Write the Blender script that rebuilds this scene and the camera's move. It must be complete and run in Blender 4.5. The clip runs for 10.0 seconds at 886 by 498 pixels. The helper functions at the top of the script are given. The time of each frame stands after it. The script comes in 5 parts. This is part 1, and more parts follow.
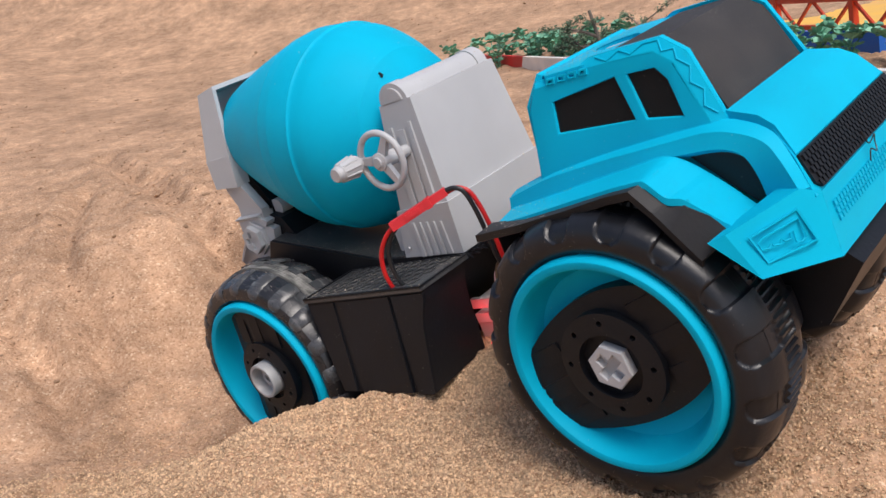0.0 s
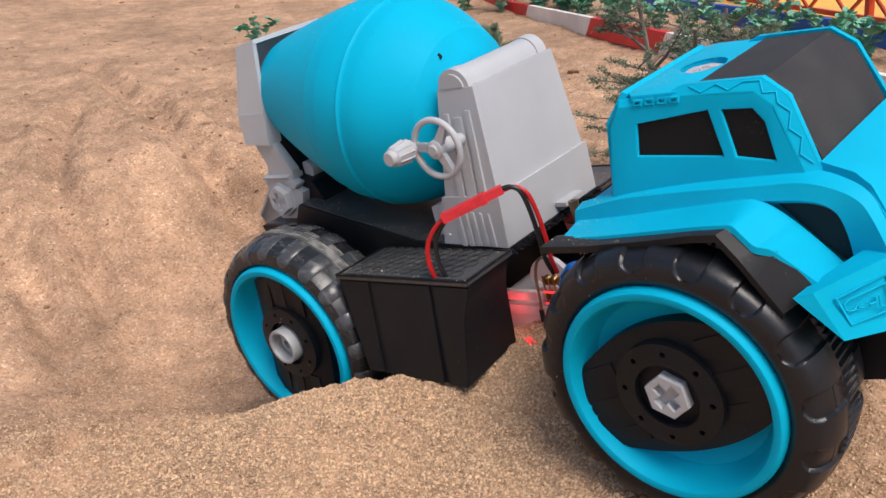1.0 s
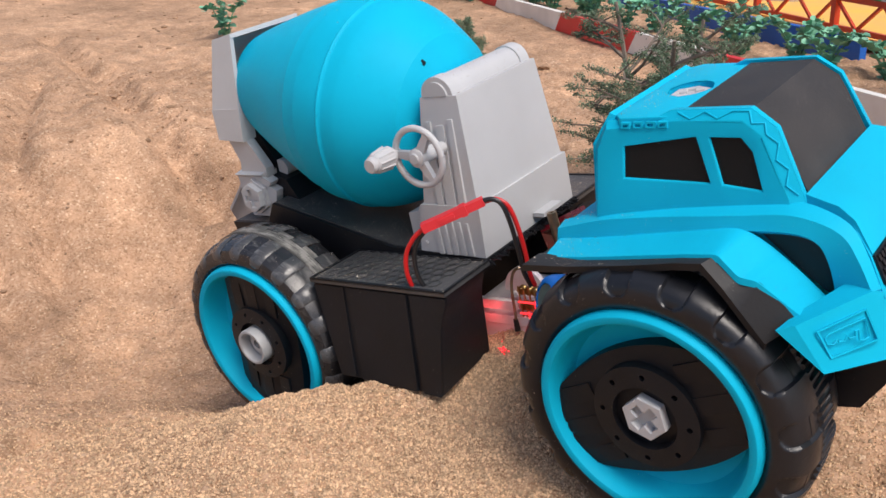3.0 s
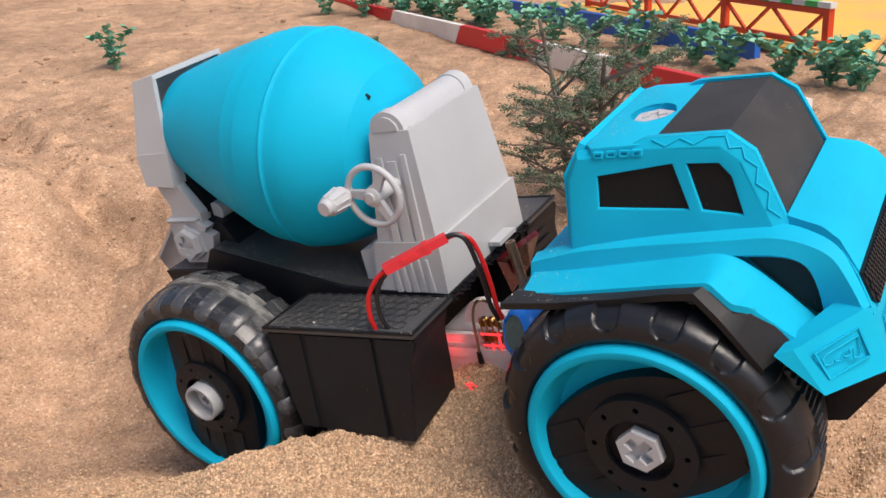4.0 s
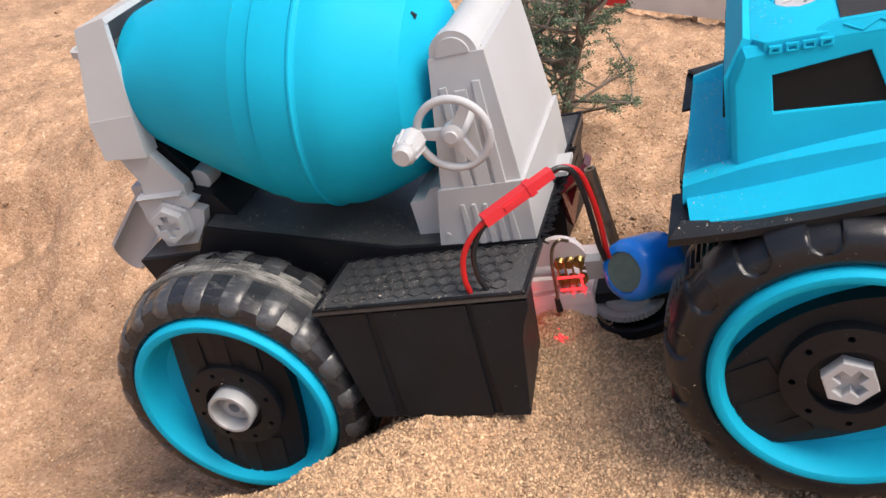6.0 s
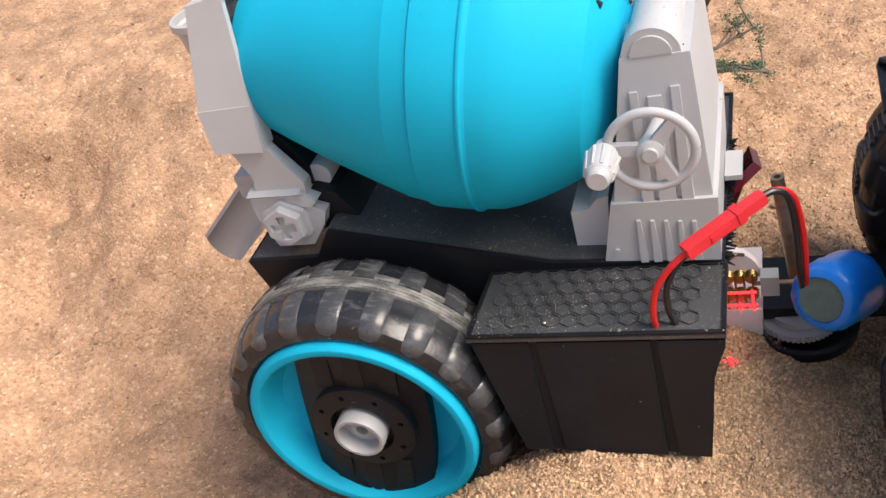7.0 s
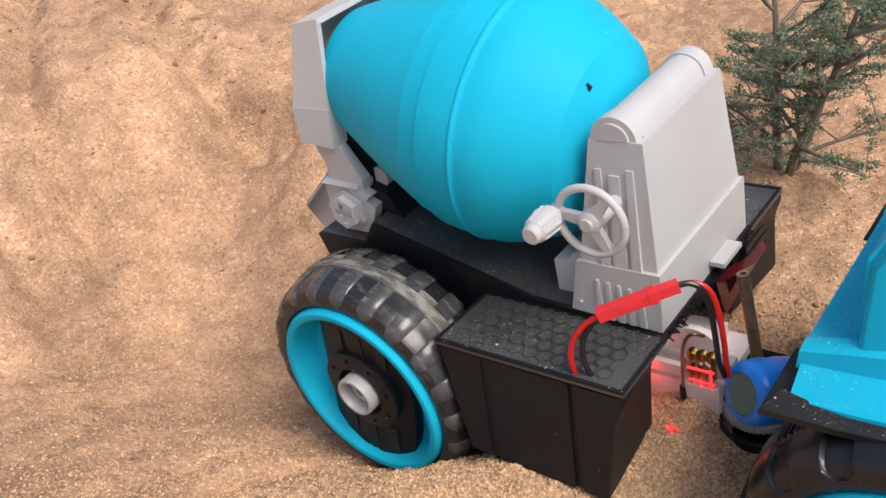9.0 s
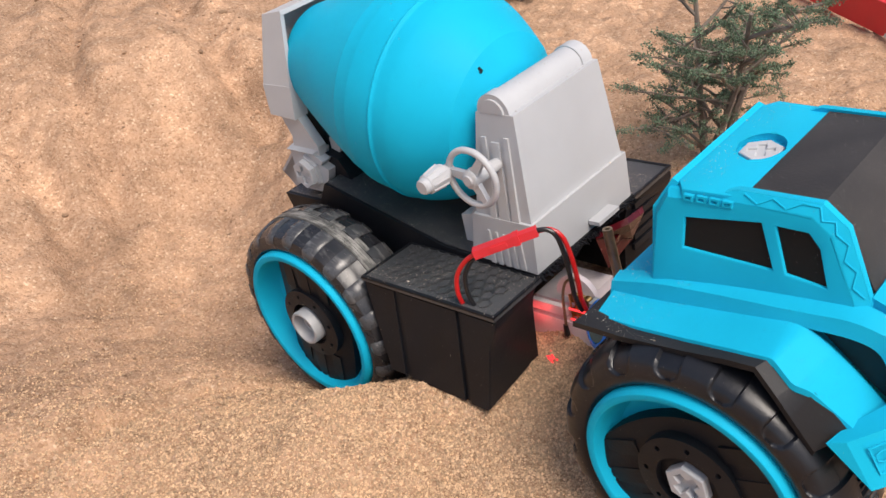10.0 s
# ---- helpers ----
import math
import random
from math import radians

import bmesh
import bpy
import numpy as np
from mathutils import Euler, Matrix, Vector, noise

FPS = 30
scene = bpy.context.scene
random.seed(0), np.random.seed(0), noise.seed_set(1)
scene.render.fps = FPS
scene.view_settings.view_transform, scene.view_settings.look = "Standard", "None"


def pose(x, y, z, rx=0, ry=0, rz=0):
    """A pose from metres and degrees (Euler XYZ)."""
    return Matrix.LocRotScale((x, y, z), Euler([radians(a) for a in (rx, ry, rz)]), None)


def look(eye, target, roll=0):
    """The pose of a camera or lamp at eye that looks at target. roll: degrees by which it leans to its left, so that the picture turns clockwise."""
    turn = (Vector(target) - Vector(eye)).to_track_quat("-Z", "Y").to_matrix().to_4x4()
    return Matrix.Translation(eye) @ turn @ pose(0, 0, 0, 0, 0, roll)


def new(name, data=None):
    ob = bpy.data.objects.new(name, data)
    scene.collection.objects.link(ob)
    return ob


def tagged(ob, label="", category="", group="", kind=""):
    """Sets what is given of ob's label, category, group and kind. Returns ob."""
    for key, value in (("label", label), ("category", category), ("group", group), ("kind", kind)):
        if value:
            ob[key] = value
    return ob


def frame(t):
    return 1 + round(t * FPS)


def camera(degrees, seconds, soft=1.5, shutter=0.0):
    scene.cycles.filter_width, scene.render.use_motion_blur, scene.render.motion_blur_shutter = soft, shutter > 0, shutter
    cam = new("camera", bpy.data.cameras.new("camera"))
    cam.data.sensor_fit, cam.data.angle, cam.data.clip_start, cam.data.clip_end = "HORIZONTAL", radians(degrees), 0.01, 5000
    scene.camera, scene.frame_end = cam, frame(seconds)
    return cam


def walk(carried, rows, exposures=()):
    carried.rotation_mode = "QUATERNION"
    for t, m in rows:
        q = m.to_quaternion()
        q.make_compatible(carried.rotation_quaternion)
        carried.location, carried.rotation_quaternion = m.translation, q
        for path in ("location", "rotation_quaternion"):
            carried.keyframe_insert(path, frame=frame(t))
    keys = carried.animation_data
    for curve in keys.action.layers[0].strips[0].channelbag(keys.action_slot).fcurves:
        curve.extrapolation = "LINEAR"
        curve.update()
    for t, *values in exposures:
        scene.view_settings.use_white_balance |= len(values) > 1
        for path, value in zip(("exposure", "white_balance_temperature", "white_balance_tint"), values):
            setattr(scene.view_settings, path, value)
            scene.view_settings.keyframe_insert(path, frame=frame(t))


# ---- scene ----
cam = camera(51.23, 10.0)
PATH = [
    (0, (0.1591, -0.4477, 0.1448), (0.1121, -0.0642, 0.0414), -11.51),
    (0.5, (0.1429, -0.4439, 0.1637), (0.1043, -0.0645, 0.0430), -8.50),
    (1, (0.1236, -0.4370, 0.1770), (0.0910, -0.0624, 0.0406), -5.31),
    (1.5, (0.1094, -0.4281, 0.1920), (0.0847, -0.0585, 0.0411), -0.94),
    (2, (0.1068, -0.4306, 0.1941), (0.0841, -0.0623, 0.0397), -0.56),
    (2.5, (0.1176, -0.4320, 0.1854), (0.0935, -0.0616, 0.0363), -1.65),
    (4, (0.0867, -0.4138, 0.1972), (0.1186, -0.0421, 0.0527), -4.29),
    (4.5, (0.0651, -0.3895, 0.1858), (0.1266, -0.0225, 0.0390), -5.25),
    (5, (0.0428, -0.3865, 0.1805), (0.1268, -0.0249, 0.0313), -6.22),
    (6.5, (-0.0307, -0.2865, 0.1976), (0.0797, 0.0421, -0.0021), -7.02),
    (7, (-0.0448, -0.2555, 0.2096), (0.0600, 0.0645, -0.0063), -6.51),
    (7.5, (-0.0479, -0.2514, 0.2242), (0.0343, 0.0721, 0.0038), -5.40),
    (8, (-0.0393, -0.2651, 0.2370), (-0.0008, 0.0694, 0.0211), -4.03),
    (8.5, (0.0111, -0.2924, 0.2295), (0.0204, 0.0466, 0.0174), -3.15),
    (9, (0.0507, -0.3172, 0.2402), (0.0382, 0.0225, 0.0294), -3.00),
    (9.5, (0.0839, -0.3579, 0.2528), (0.0557, -0.0183, 0.0434), -2.89),
    (10, (0.1161, -0.3915, 0.2585), (0.0779, -0.0524, 0.0498), -2.88),
]
walk(cam, [(t, look(eye, target, roll)) for t, eye, target, roll in PATH], exposures=[(0.0, -0.06, 6450, 12.5), (2.0, 0.03, 6450, 12.5), (4.0, 0.1, 6700, 12.5), (5.2, 0.22, 6750, 12.5), (6.5, 0.49, 6900, 12.5), (7.6, 0.43, 6950, 12.5), (8.0, 0.32, 6950, 12.5), (8.5, 0.28, 6900, 12.5), (9.2, 0.21, 6850, 12.5), (10.0, 0.18, 6750, 12.5)])

# ---- world and light ----
world = bpy.data.worlds.new("world")
scene.world = world
world.use_nodes = True
wn = world.node_tree.nodes
sky = wn.new("ShaderNodeTexSky")
sky.sky_type = "NISHITA"
sky.sun_disc = False
SUN_ELEVATION, SUN_AZIMUTH = radians(57), radians(145)   # azimuth clockwise from +y
sky.sun_elevation, sky.sun_rotation = SUN_ELEVATION, SUN_AZIMUTH
sky.air_density, sky.dust_density = 1.0, 3.0
wn["Background"].inputs["Strength"].default_value = 0.14
world.node_tree.links.new(sky.outputs[0], wn["Background"].inputs["Color"])
sun = new("sun", bpy.data.lights.new("sun", "SUN"))
sun.data.energy, sun.data.angle, sun.data.color = 2.75, radians(32), (1.0, 0.95, 0.88)
sun.matrix_world = look((math.sin(SUN_AZIMUTH) * math.cos(SUN_ELEVATION) * 5, math.cos(SUN_AZIMUTH) * math.cos(SUN_ELEVATION) * 5, math.sin(SUN_ELEVATION) * 5), (0, 0, 0))


# ---- materials ----
def material(name, colour, rough=0.5, metal=0.0, vary=0.12, scale=60.0, bump=0.1, bump_scale=400.0, coat=0.0, second=None, dust=0.0, dust_scale=260.0, island=0.0, clear=0.0, spec=0.5):
    """A plain surface with large blotches, fine grain and, where asked, sand dust sticking to it."""
    mat = bpy.data.materials.new(name)
    mat.use_nodes = True
    nodes, links = mat.node_tree.nodes, mat.node_tree.links
    bsdf = nodes["Principled BSDF"]
    bsdf.inputs["Metallic"].default_value = metal
    bsdf.inputs["Specular IOR Level"].default_value = spec
    bsdf.inputs["Coat Weight"].default_value = coat
    bsdf.inputs["Transmission Weight"].default_value = clear
    coord = nodes.new("ShaderNodeTexCoord")
    big = nodes.new("ShaderNodeTexNoise")
    big.inputs["Scale"].default_value, big.inputs["Detail"].default_value = scale, 5
    links.new(coord.outputs["Object"], big.inputs["Vector"])
    ramp = nodes.new("ShaderNodeMapRange")
    ramp.inputs["From Min"].default_value, ramp.inputs["From Max"].default_value = 0.3, 0.7
    links.new(big.outputs["Fac"], ramp.inputs["Value"])
    mix = nodes.new("ShaderNodeMix")
    mix.data_type = "RGBA"
    dark = tuple(c * (1 - vary) for c in colour)
    mix.inputs["A"].default_value = (*(second or dark), 1)
    mix.inputs["B"].default_value = (*(min(1, c * (1 + vary)) for c in colour), 1)
    links.new(ramp.outputs[0], mix.inputs["Factor"])
    last = mix.outputs["Result"]
    fine = nodes.new("ShaderNodeTexNoise")
    fine.inputs["Scale"].default_value, fine.inputs["Detail"].default_value = bump_scale, 3
    links.new(coord.outputs["Object"], fine.inputs["Vector"])
    if dust:
        specks = nodes.new("ShaderNodeTexVoronoi")
        specks.inputs["Scale"].default_value = dust_scale
        links.new(coord.outputs["Object"], specks.inputs["Vector"])
        patch = nodes.new("ShaderNodeTexNoise")
        patch.inputs["Scale"].default_value = 45
        links.new(coord.outputs["Object"], patch.inputs["Vector"])
        area = nodes.new("ShaderNodeMapRange")
        area.inputs["From Min"].default_value, area.inputs["From Max"].default_value = 0.35, 0.75
        area.inputs["To Min"].default_value, area.inputs["To Max"].default_value = 0.02 + 0.12 * dust, 0.03 + 0.40 * dust
        links.new(patch.outputs["Fac"], area.inputs["Value"])
        near = nodes.new("ShaderNodeMath")
        near.operation = "LESS_THAN"
        links.new(specks.outputs["Distance"], near.inputs[0])
        links.new(area.outputs[0], near.inputs[1])
        cover = nodes.new("ShaderNodeMix")
        cover.data_type = "RGBA"
        cover.inputs["B"].default_value = (0.60, 0.54, 0.47, 1)
        links.new(near.outputs[0], cover.inputs["Factor"])
        links.new(last, cover.inputs["A"])
        last = cover.outputs["Result"]
    if island:
        geo = nodes.new("ShaderNodeNewGeometry")
        hsv = nodes.new("ShaderNodeHueSaturation")
        span = nodes.new("ShaderNodeMapRange")
        span.inputs["To Min"].default_value, span.inputs["To Max"].default_value = 1 - island, 1 + island
        links.new(geo.outputs["Random Per Island"], span.inputs["Value"])
        links.new(span.outputs[0], hsv.inputs["Value"])
        links.new(last, hsv.inputs["Color"])
        last = hsv.outputs["Color"]
    links.new(last, bsdf.inputs["Base Color"])
    wear = nodes.new("ShaderNodeMapRange")
    wear.inputs["To Min"].default_value, wear.inputs["To Max"].default_value = max(0.03, rough - 0.1), min(1, rough + 0.12)
    links.new(big.outputs["Fac"], wear.inputs["Value"])
    links.new(wear.outputs[0], bsdf.inputs["Roughness"])
    relief = nodes.new("ShaderNodeBump")
    relief.inputs["Strength"].default_value, relief.inputs["Distance"].default_value = bump, 0.0006
    links.new(fine.outputs["Fac"], relief.inputs["Height"])
    links.new(relief.outputs[0], bsdf.inputs["Normal"])
    return mat


def sand_material(name):
    """Coarse tan sand: pale, brown and glassy grains of about a millimetre, damp patches and crumbs; darker in the low
    spots of the lumps.
    """
    mat = bpy.data.materials.new(name)
    mat.use_nodes = True
    nodes, links = mat.node_tree.nodes, mat.node_tree.links
    bsdf = nodes["Principled BSDF"]
    coord = nodes.new("ShaderNodeTexCoord")
    grains = nodes.new("ShaderNodeTexVoronoi")
    grains.inputs["Scale"].default_value = 620
    crumbs = nodes.new("ShaderNodeTexVoronoi")
    crumbs.inputs["Scale"].default_value = 210
    damp = nodes.new("ShaderNodeTexNoise")
    damp.inputs["Scale"].default_value, damp.inputs["Detail"].default_value = 9, 6
    lumps = nodes.new("ShaderNodeTexNoise")
    lumps.inputs["Scale"].default_value, lumps.inputs["Detail"].default_value = 45, 7
    for n in (grains, crumbs, damp, lumps):
        links.new(coord.outputs["Object"], n.inputs["Vector"])
    tint = nodes.new("ShaderNodeSeparateColor")
    links.new(grains.outputs["Color"], tint.inputs[0])
    ramp = nodes.new("ShaderNodeValToRGB")
    stops = ramp.color_ramp.elements
    stops[0].position, stops[0].color = 0.0, (0.33, 0.195, 0.113, 1)
    stops[1].position, stops[1].color = 1.0, (0.70, 0.505, 0.345, 1)
    for at, c in ((0.10, (0.420, 0.253, 0.150, 1)), (0.5, (0.50, 0.308, 0.190, 1)), (0.92, (0.565, 0.363, 0.232, 1))):
        e = stops.new(at)
        e.color = c
    links.new(tint.outputs[0], ramp.inputs["Fac"])
    wet = nodes.new("ShaderNodeMapRange")
    wet.inputs["From Min"].default_value, wet.inputs["From Max"].default_value = 0.35, 0.65
    wet.inputs["To Min"].default_value, wet.inputs["To Max"].default_value = 0.76, 1.10
    links.new(damp.outputs["Fac"], wet.inputs["Value"])
    # colour follows the lump height: darker where the relief is low
    low_dark = nodes.new("ShaderNodeMapRange")
    low_dark.inputs["From Min"].default_value, low_dark.inputs["From Max"].default_value = 0.3, 0.7
    low_dark.inputs["To Min"].default_value, low_dark.inputs["To Max"].default_value = 0.72, 1.16
    links.new(lumps.outputs["Fac"], low_dark.inputs["Value"])
    both = nodes.new("ShaderNodeMath")
    both.operation = "MULTIPLY"
    links.new(wet.outputs[0], both.inputs[0])
    links.new(low_dark.outputs[0], both.inputs[1])
    hsv = nodes.new("ShaderNodeHueSaturation")
    links.new(ramp.outputs[0], hsv.inputs["Color"])
    links.new(both.outputs[0], hsv.inputs["Value"])
    links.new(hsv.outputs[0], bsdf.inputs["Base Color"])
    bsdf.inputs["Roughness"].default_value = 0.85
    bsdf.inputs["Specular IOR Level"].default_value = 0.25
    height = nodes.new("ShaderNodeMath")
    height.operation = "MULTIPLY_ADD"
    height.inputs[1].default_value = -0.9
    links.new(grains.outputs["Distance"], height.inputs[0])
    links.new(lumps.outputs["Fac"], height.inputs[2])
    more = nodes.new("ShaderNodeMath")
    more.operation = "MULTIPLY_ADD"
    more.inputs[1].default_value = -0.8
    links.new(crumbs.outputs["Distance"], more.inputs[0])
    links.new(height.outputs[0], more.inputs[2])
    relief = nodes.new("ShaderNodeBump")
    relief.inputs["Strength"].default_value, relief.inputs["Distance"].default_value = 0.5, 0.0016
    links.new(more.outputs[0], relief.inputs["Height"])
    links.new(relief.outputs[0], bsdf.inputs["Normal"])
    return mat


SAND = sand_material("sand")
GRAIN = material("sand_grain", (0.54, 0.365, 0.222), 0.7, vary=0.2, scale=900, island=0.42)
BLUE = material("cyan_plastic", (0.0, 0.425, 0.64), 0.5, spec=0.07, vary=0.05, scale=30, bump=0.06, bump_scale=900, dust=0.06, dust_scale=1000)
BLUE_DUSTY = material("dusty_cyan_plastic", (0.0, 0.425, 0.64), 0.52, spec=0.09, vary=0.06, scale=30, bump=0.06, bump_scale=900, dust=0.12, dust_scale=1100)
BLACK = material("black_plastic", (0.0082, 0.0090, 0.0118), 0.45, spec=0.28, vary=0.25, scale=40, bump=0.12, bump_scale=700, dust=0.05, dust_scale=1200)
# real dust specks; base also lightened for sky sheen on upward faces
BLACK_DUSTY = material("dusty_sheen_black_plastic", (0.052, 0.052, 0.054), 0.36, spec=0.65, vary=0.3, scale=40, bump=0.3, bump_scale=1500, dust=0.42, dust_scale=1500)
FLARE = material("matt_black_plastic", (0.017, 0.017, 0.0185), 0.55, spec=0.35, vary=0.25, scale=40, bump=0.12, bump_scale=700, dust=0.08, dust_scale=1300)
DARK = material("dark_window_plastic", (0.008, 0.0075, 0.0075), 0.5, spec=0.2, vary=0.2, scale=30, bump=0.03, dust=0.10, dust_scale=1000)
TYRE = material("black_tyre_plastic", (0.0108, 0.0118, 0.0150), 0.3, spec=0.42, vary=0.3, scale=70, bump=0.15, bump_scale=500, dust=0.06, dust_scale=1400)


def tread_material(name, base, worn, cover, rough):
    """Black plastic rubbed grey in streaks that run round the wheel."""
    mat = material(name, base, rough, vary=0.25, scale=70, bump=0.2, bump_scale=300, dust=0.06, dust_scale=1400)
    nodes, links = mat.node_tree.nodes, mat.node_tree.links
    bsdf = nodes["Principled BSDF"]
    coord, own = nodes.new("ShaderNodeTexCoord"), nodes.new("ShaderNodeObjectInfo")
    axes = nodes.new("ShaderNodeSeparateXYZ")
    links.new(coord.outputs["Object"], axes.inputs[0])
    turn = nodes.new("ShaderNodeMath")
    turn.operation = "ARCTAN2"
    links.new(axes.outputs["Z"], turn.inputs[0])
    links.new(axes.outputs["X"], turn.inputs[1])
    along, across, shift = (nodes.new("ShaderNodeMath") for _ in range(3))
    along.operation, across.operation, shift.operation = "MULTIPLY", "MULTIPLY", "MULTIPLY"
    along.inputs[1].default_value, across.inputs[1].default_value, shift.inputs[1].default_value = 7.0, 420.0, 50.0
    links.new(turn.outputs[0], along.inputs[0])
    links.new(axes.outputs["Y"], across.inputs[0])
    links.new(own.outputs["Random"], shift.inputs[0])
    flat = nodes.new("ShaderNodeCombineXYZ")
    for k, n in enumerate((along, across, shift)):
        links.new(n.outputs[0], flat.inputs[k])
    streak = nodes.new("ShaderNodeTexNoise")
    streak.inputs["Scale"].default_value, streak.inputs["Detail"].default_value = 1.0, 7
    links.new(flat.outputs[0], streak.inputs["Vector"])
    span = nodes.new("ShaderNodeMapRange")
    span.inputs["From Min"].default_value, span.inputs["From Max"].default_value = 0.66 - 0.3 * cover, 0.86 - 0.3 * cover
    links.new(streak.outputs["Fac"], span.inputs["Value"])
    rub = nodes.new("ShaderNodeMix")
    rub.data_type = "RGBA"
    links.new(span.outputs[0], rub.inputs["Factor"])
    links.new(bsdf.inputs["Base Color"].links[0].from_socket, rub.inputs["A"])
    rub.inputs["B"].default_value = (*worn, 1)
    links.new(rub.outputs["Result"], bsdf.inputs["Base Color"])
    return mat


WORN = tread_material("worn_tread_plastic", (0.10, 0.099, 0.094), (0.29, 0.28, 0.26), 0.75, 0.5)
# rear lugs and tyre: worn streaks, over a base paled for sky gloss
LUG = tread_material("worn_sheen_lug_plastic", (0.052, 0.053, 0.057), (0.15, 0.148, 0.145), 0.46, 0.25)
WORN_TYRE = tread_material("scuffed_sheen_tyre_plastic", (0.020, 0.0205, 0.0235), (0.08, 0.079, 0.077), 0.3, 0.25)
CLOD = material("damp_sand_clod", (0.36, 0.222, 0.134), 0.9, vary=0.3, scale=300, bump=0.6, bump_scale=700, island=0.3)
MILKY = material("milky_plastic", (0.50, 0.50, 0.50), 0.35, vary=0.05, scale=60, bump=0.1, clear=0.2)
ROOF = material("dusty_roof_plastic", (0.034, 0.031, 0.030), 0.62, spec=0.4, vary=0.25, scale=50, bump=0.2, bump_scale=900, dust=0.3, dust_scale=1600)
PALE_GRAIN = material("pale_sand_grain", (0.52, 0.44, 0.35), 0.6, vary=0.25, scale=900, island=0.55)
GREY = material("grey_plastic", (0.47, 0.475, 0.485), 0.48, vary=0.04, scale=40, bump=0.05, bump_scale=900, dust=0.03, dust_scale=700)
RED = material("red_connector_plastic", (0.66, 0.03, 0.04), 0.4, vary=0.08, bump=0.04)
RED_WIRE = material("red_wire", (0.55, 0.012, 0.014), 0.35, vary=0.1, bump=0.03)
BLACK_WIRE = material("black_wire", (0.012, 0.012, 0.014), 0.32, vary=0.1, bump=0.03)
BATTERY = material("blue_battery_film", (0.0, 0.20, 0.74), 0.28, vary=0.08, bump=0.08, bump_scale=160)
PAPER = material("green_battery_paper", (0.115, 0.16, 0.14), 0.8, vary=0.15, scale=300, bump=0.3)
# the pink is the LED's tint, put into the base colour
CLEAR = material("clear_plastic_led_pink", (0.88, 0.78, 0.78), 0.3, vary=0.06, bump=0.05)
BRASS = material("brass", (0.40, 0.27, 0.11), 0.35, metal=1.0, vary=0.2, bump=0.05)
STEEL = material("brown_steel", (0.30, 0.23, 0.16), 0.4, metal=0.85, vary=0.3, scale=200, bump=0.1)
MAROON = material("dark_red_clear_plastic", (0.09, 0.006, 0.01), 0.25, vary=0.2, bump=0.05)
RED_PAINT = material("red_paint", (0.62, 0.018, 0.022), 0.5, vary=0.1, scale=25, bump=0.15, bump_scale=250)
WHITE_PAINT = material("worn_white_paint", (0.72, 0.69, 0.64), 0.55, vary=0.1, scale=30, bump=0.15, bump_scale=250)
ORANGE_RED = material("orange_red_plastic", (0.62, 0.055, 0.012), 0.5, vary=0.08, bump=0.06)
GREEN_PAINT = material("green_paint", (0.06, 0.42, 0.09), 0.5, vary=0.1, bump=0.06)
BLUE_BOARD = material("blue_board", (0.008, 0.11, 0.46), 0.5, vary=0.15, scale=12, bump=0.1, dust=0.06)
YELLOW = material("yellow_board", (0.80, 0.46, 0.06), 0.6, vary=0.1, scale=14, bump=0.1, dust=0.12, second=(0.74, 0.42, 0.12))
LEAF = material("green_plastic_leaf", (0.13, 0.34, 0.22), 0.5, vary=0.3, scale=60, bump=0.15, bump_scale=300, island=0.4)
NEEDLE = material("dark_model_foliage", (0.125, 0.18, 0.11), 0.8, vary=0.35, scale=120, bump=0.3, island=0.45)
BARK = material("model_tree_bark", (0.19, 0.15, 0.12), 0.75, vary=0.3, scale=150, bump=0.5, bump_scale=500)
# emission that stands in for red LED light falling on pins and sand
GLOW = bpy.data.materials.new("red_led_spill_glow")
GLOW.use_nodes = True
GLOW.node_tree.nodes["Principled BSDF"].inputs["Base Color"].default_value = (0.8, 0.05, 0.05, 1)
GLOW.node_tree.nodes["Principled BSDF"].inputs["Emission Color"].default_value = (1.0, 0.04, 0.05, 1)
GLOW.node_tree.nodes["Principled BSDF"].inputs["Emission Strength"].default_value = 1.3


# ---- mesh helpers; shapes are given in millimetres unless said otherwise ----
MM = 0.001


def part(name, bm, mat, parent, label="", m=None, smooth=True, scale=MM, sharp=32):
    bmesh.ops.recalc_face_normals(bm, faces=bm.faces[:])
    if scale != 1:
        bmesh.ops.scale(bm, vec=(scale,) * 3, verts=bm.verts[:])
    mesh = bpy.data.meshes.new(name)
    bm.to_mesh(mesh)
    bm.free()
    mesh.materials.append(mat)
    if smooth:
        mesh.set_sharp_from_angle(angle=radians(sharp))
    ob = new(name, mesh)
    ob.parent = parent
    if m is not None:
        ob.matrix_local = m
    return tagged(ob, label) if label else ob


def thing(name, label, category, m=None, group="", kind=""):
    ob = new(name)
    ob.empty_display_size = 0.02
    if m is not None:
        ob.matrix_world = m
    return tagged(ob, label, category, group, kind)


def mmat(x=0, y=0, z=0, rx=0, ry=0, rz=0):
    return pose(x * MM, y * MM, z * MM, rx, ry, rz)


def bevelled(bm, width, segments=2, angle=30):
    edges = [e for e in bm.edges if len(e.link_faces) == 2 and e.calc_face_angle(0) > radians(angle)]
    bmesh.ops.bevel(bm, geom=edges, offset=width, segments=segments, profile=0.5, affect="EDGES", clamp_overlap=True)
    return bm


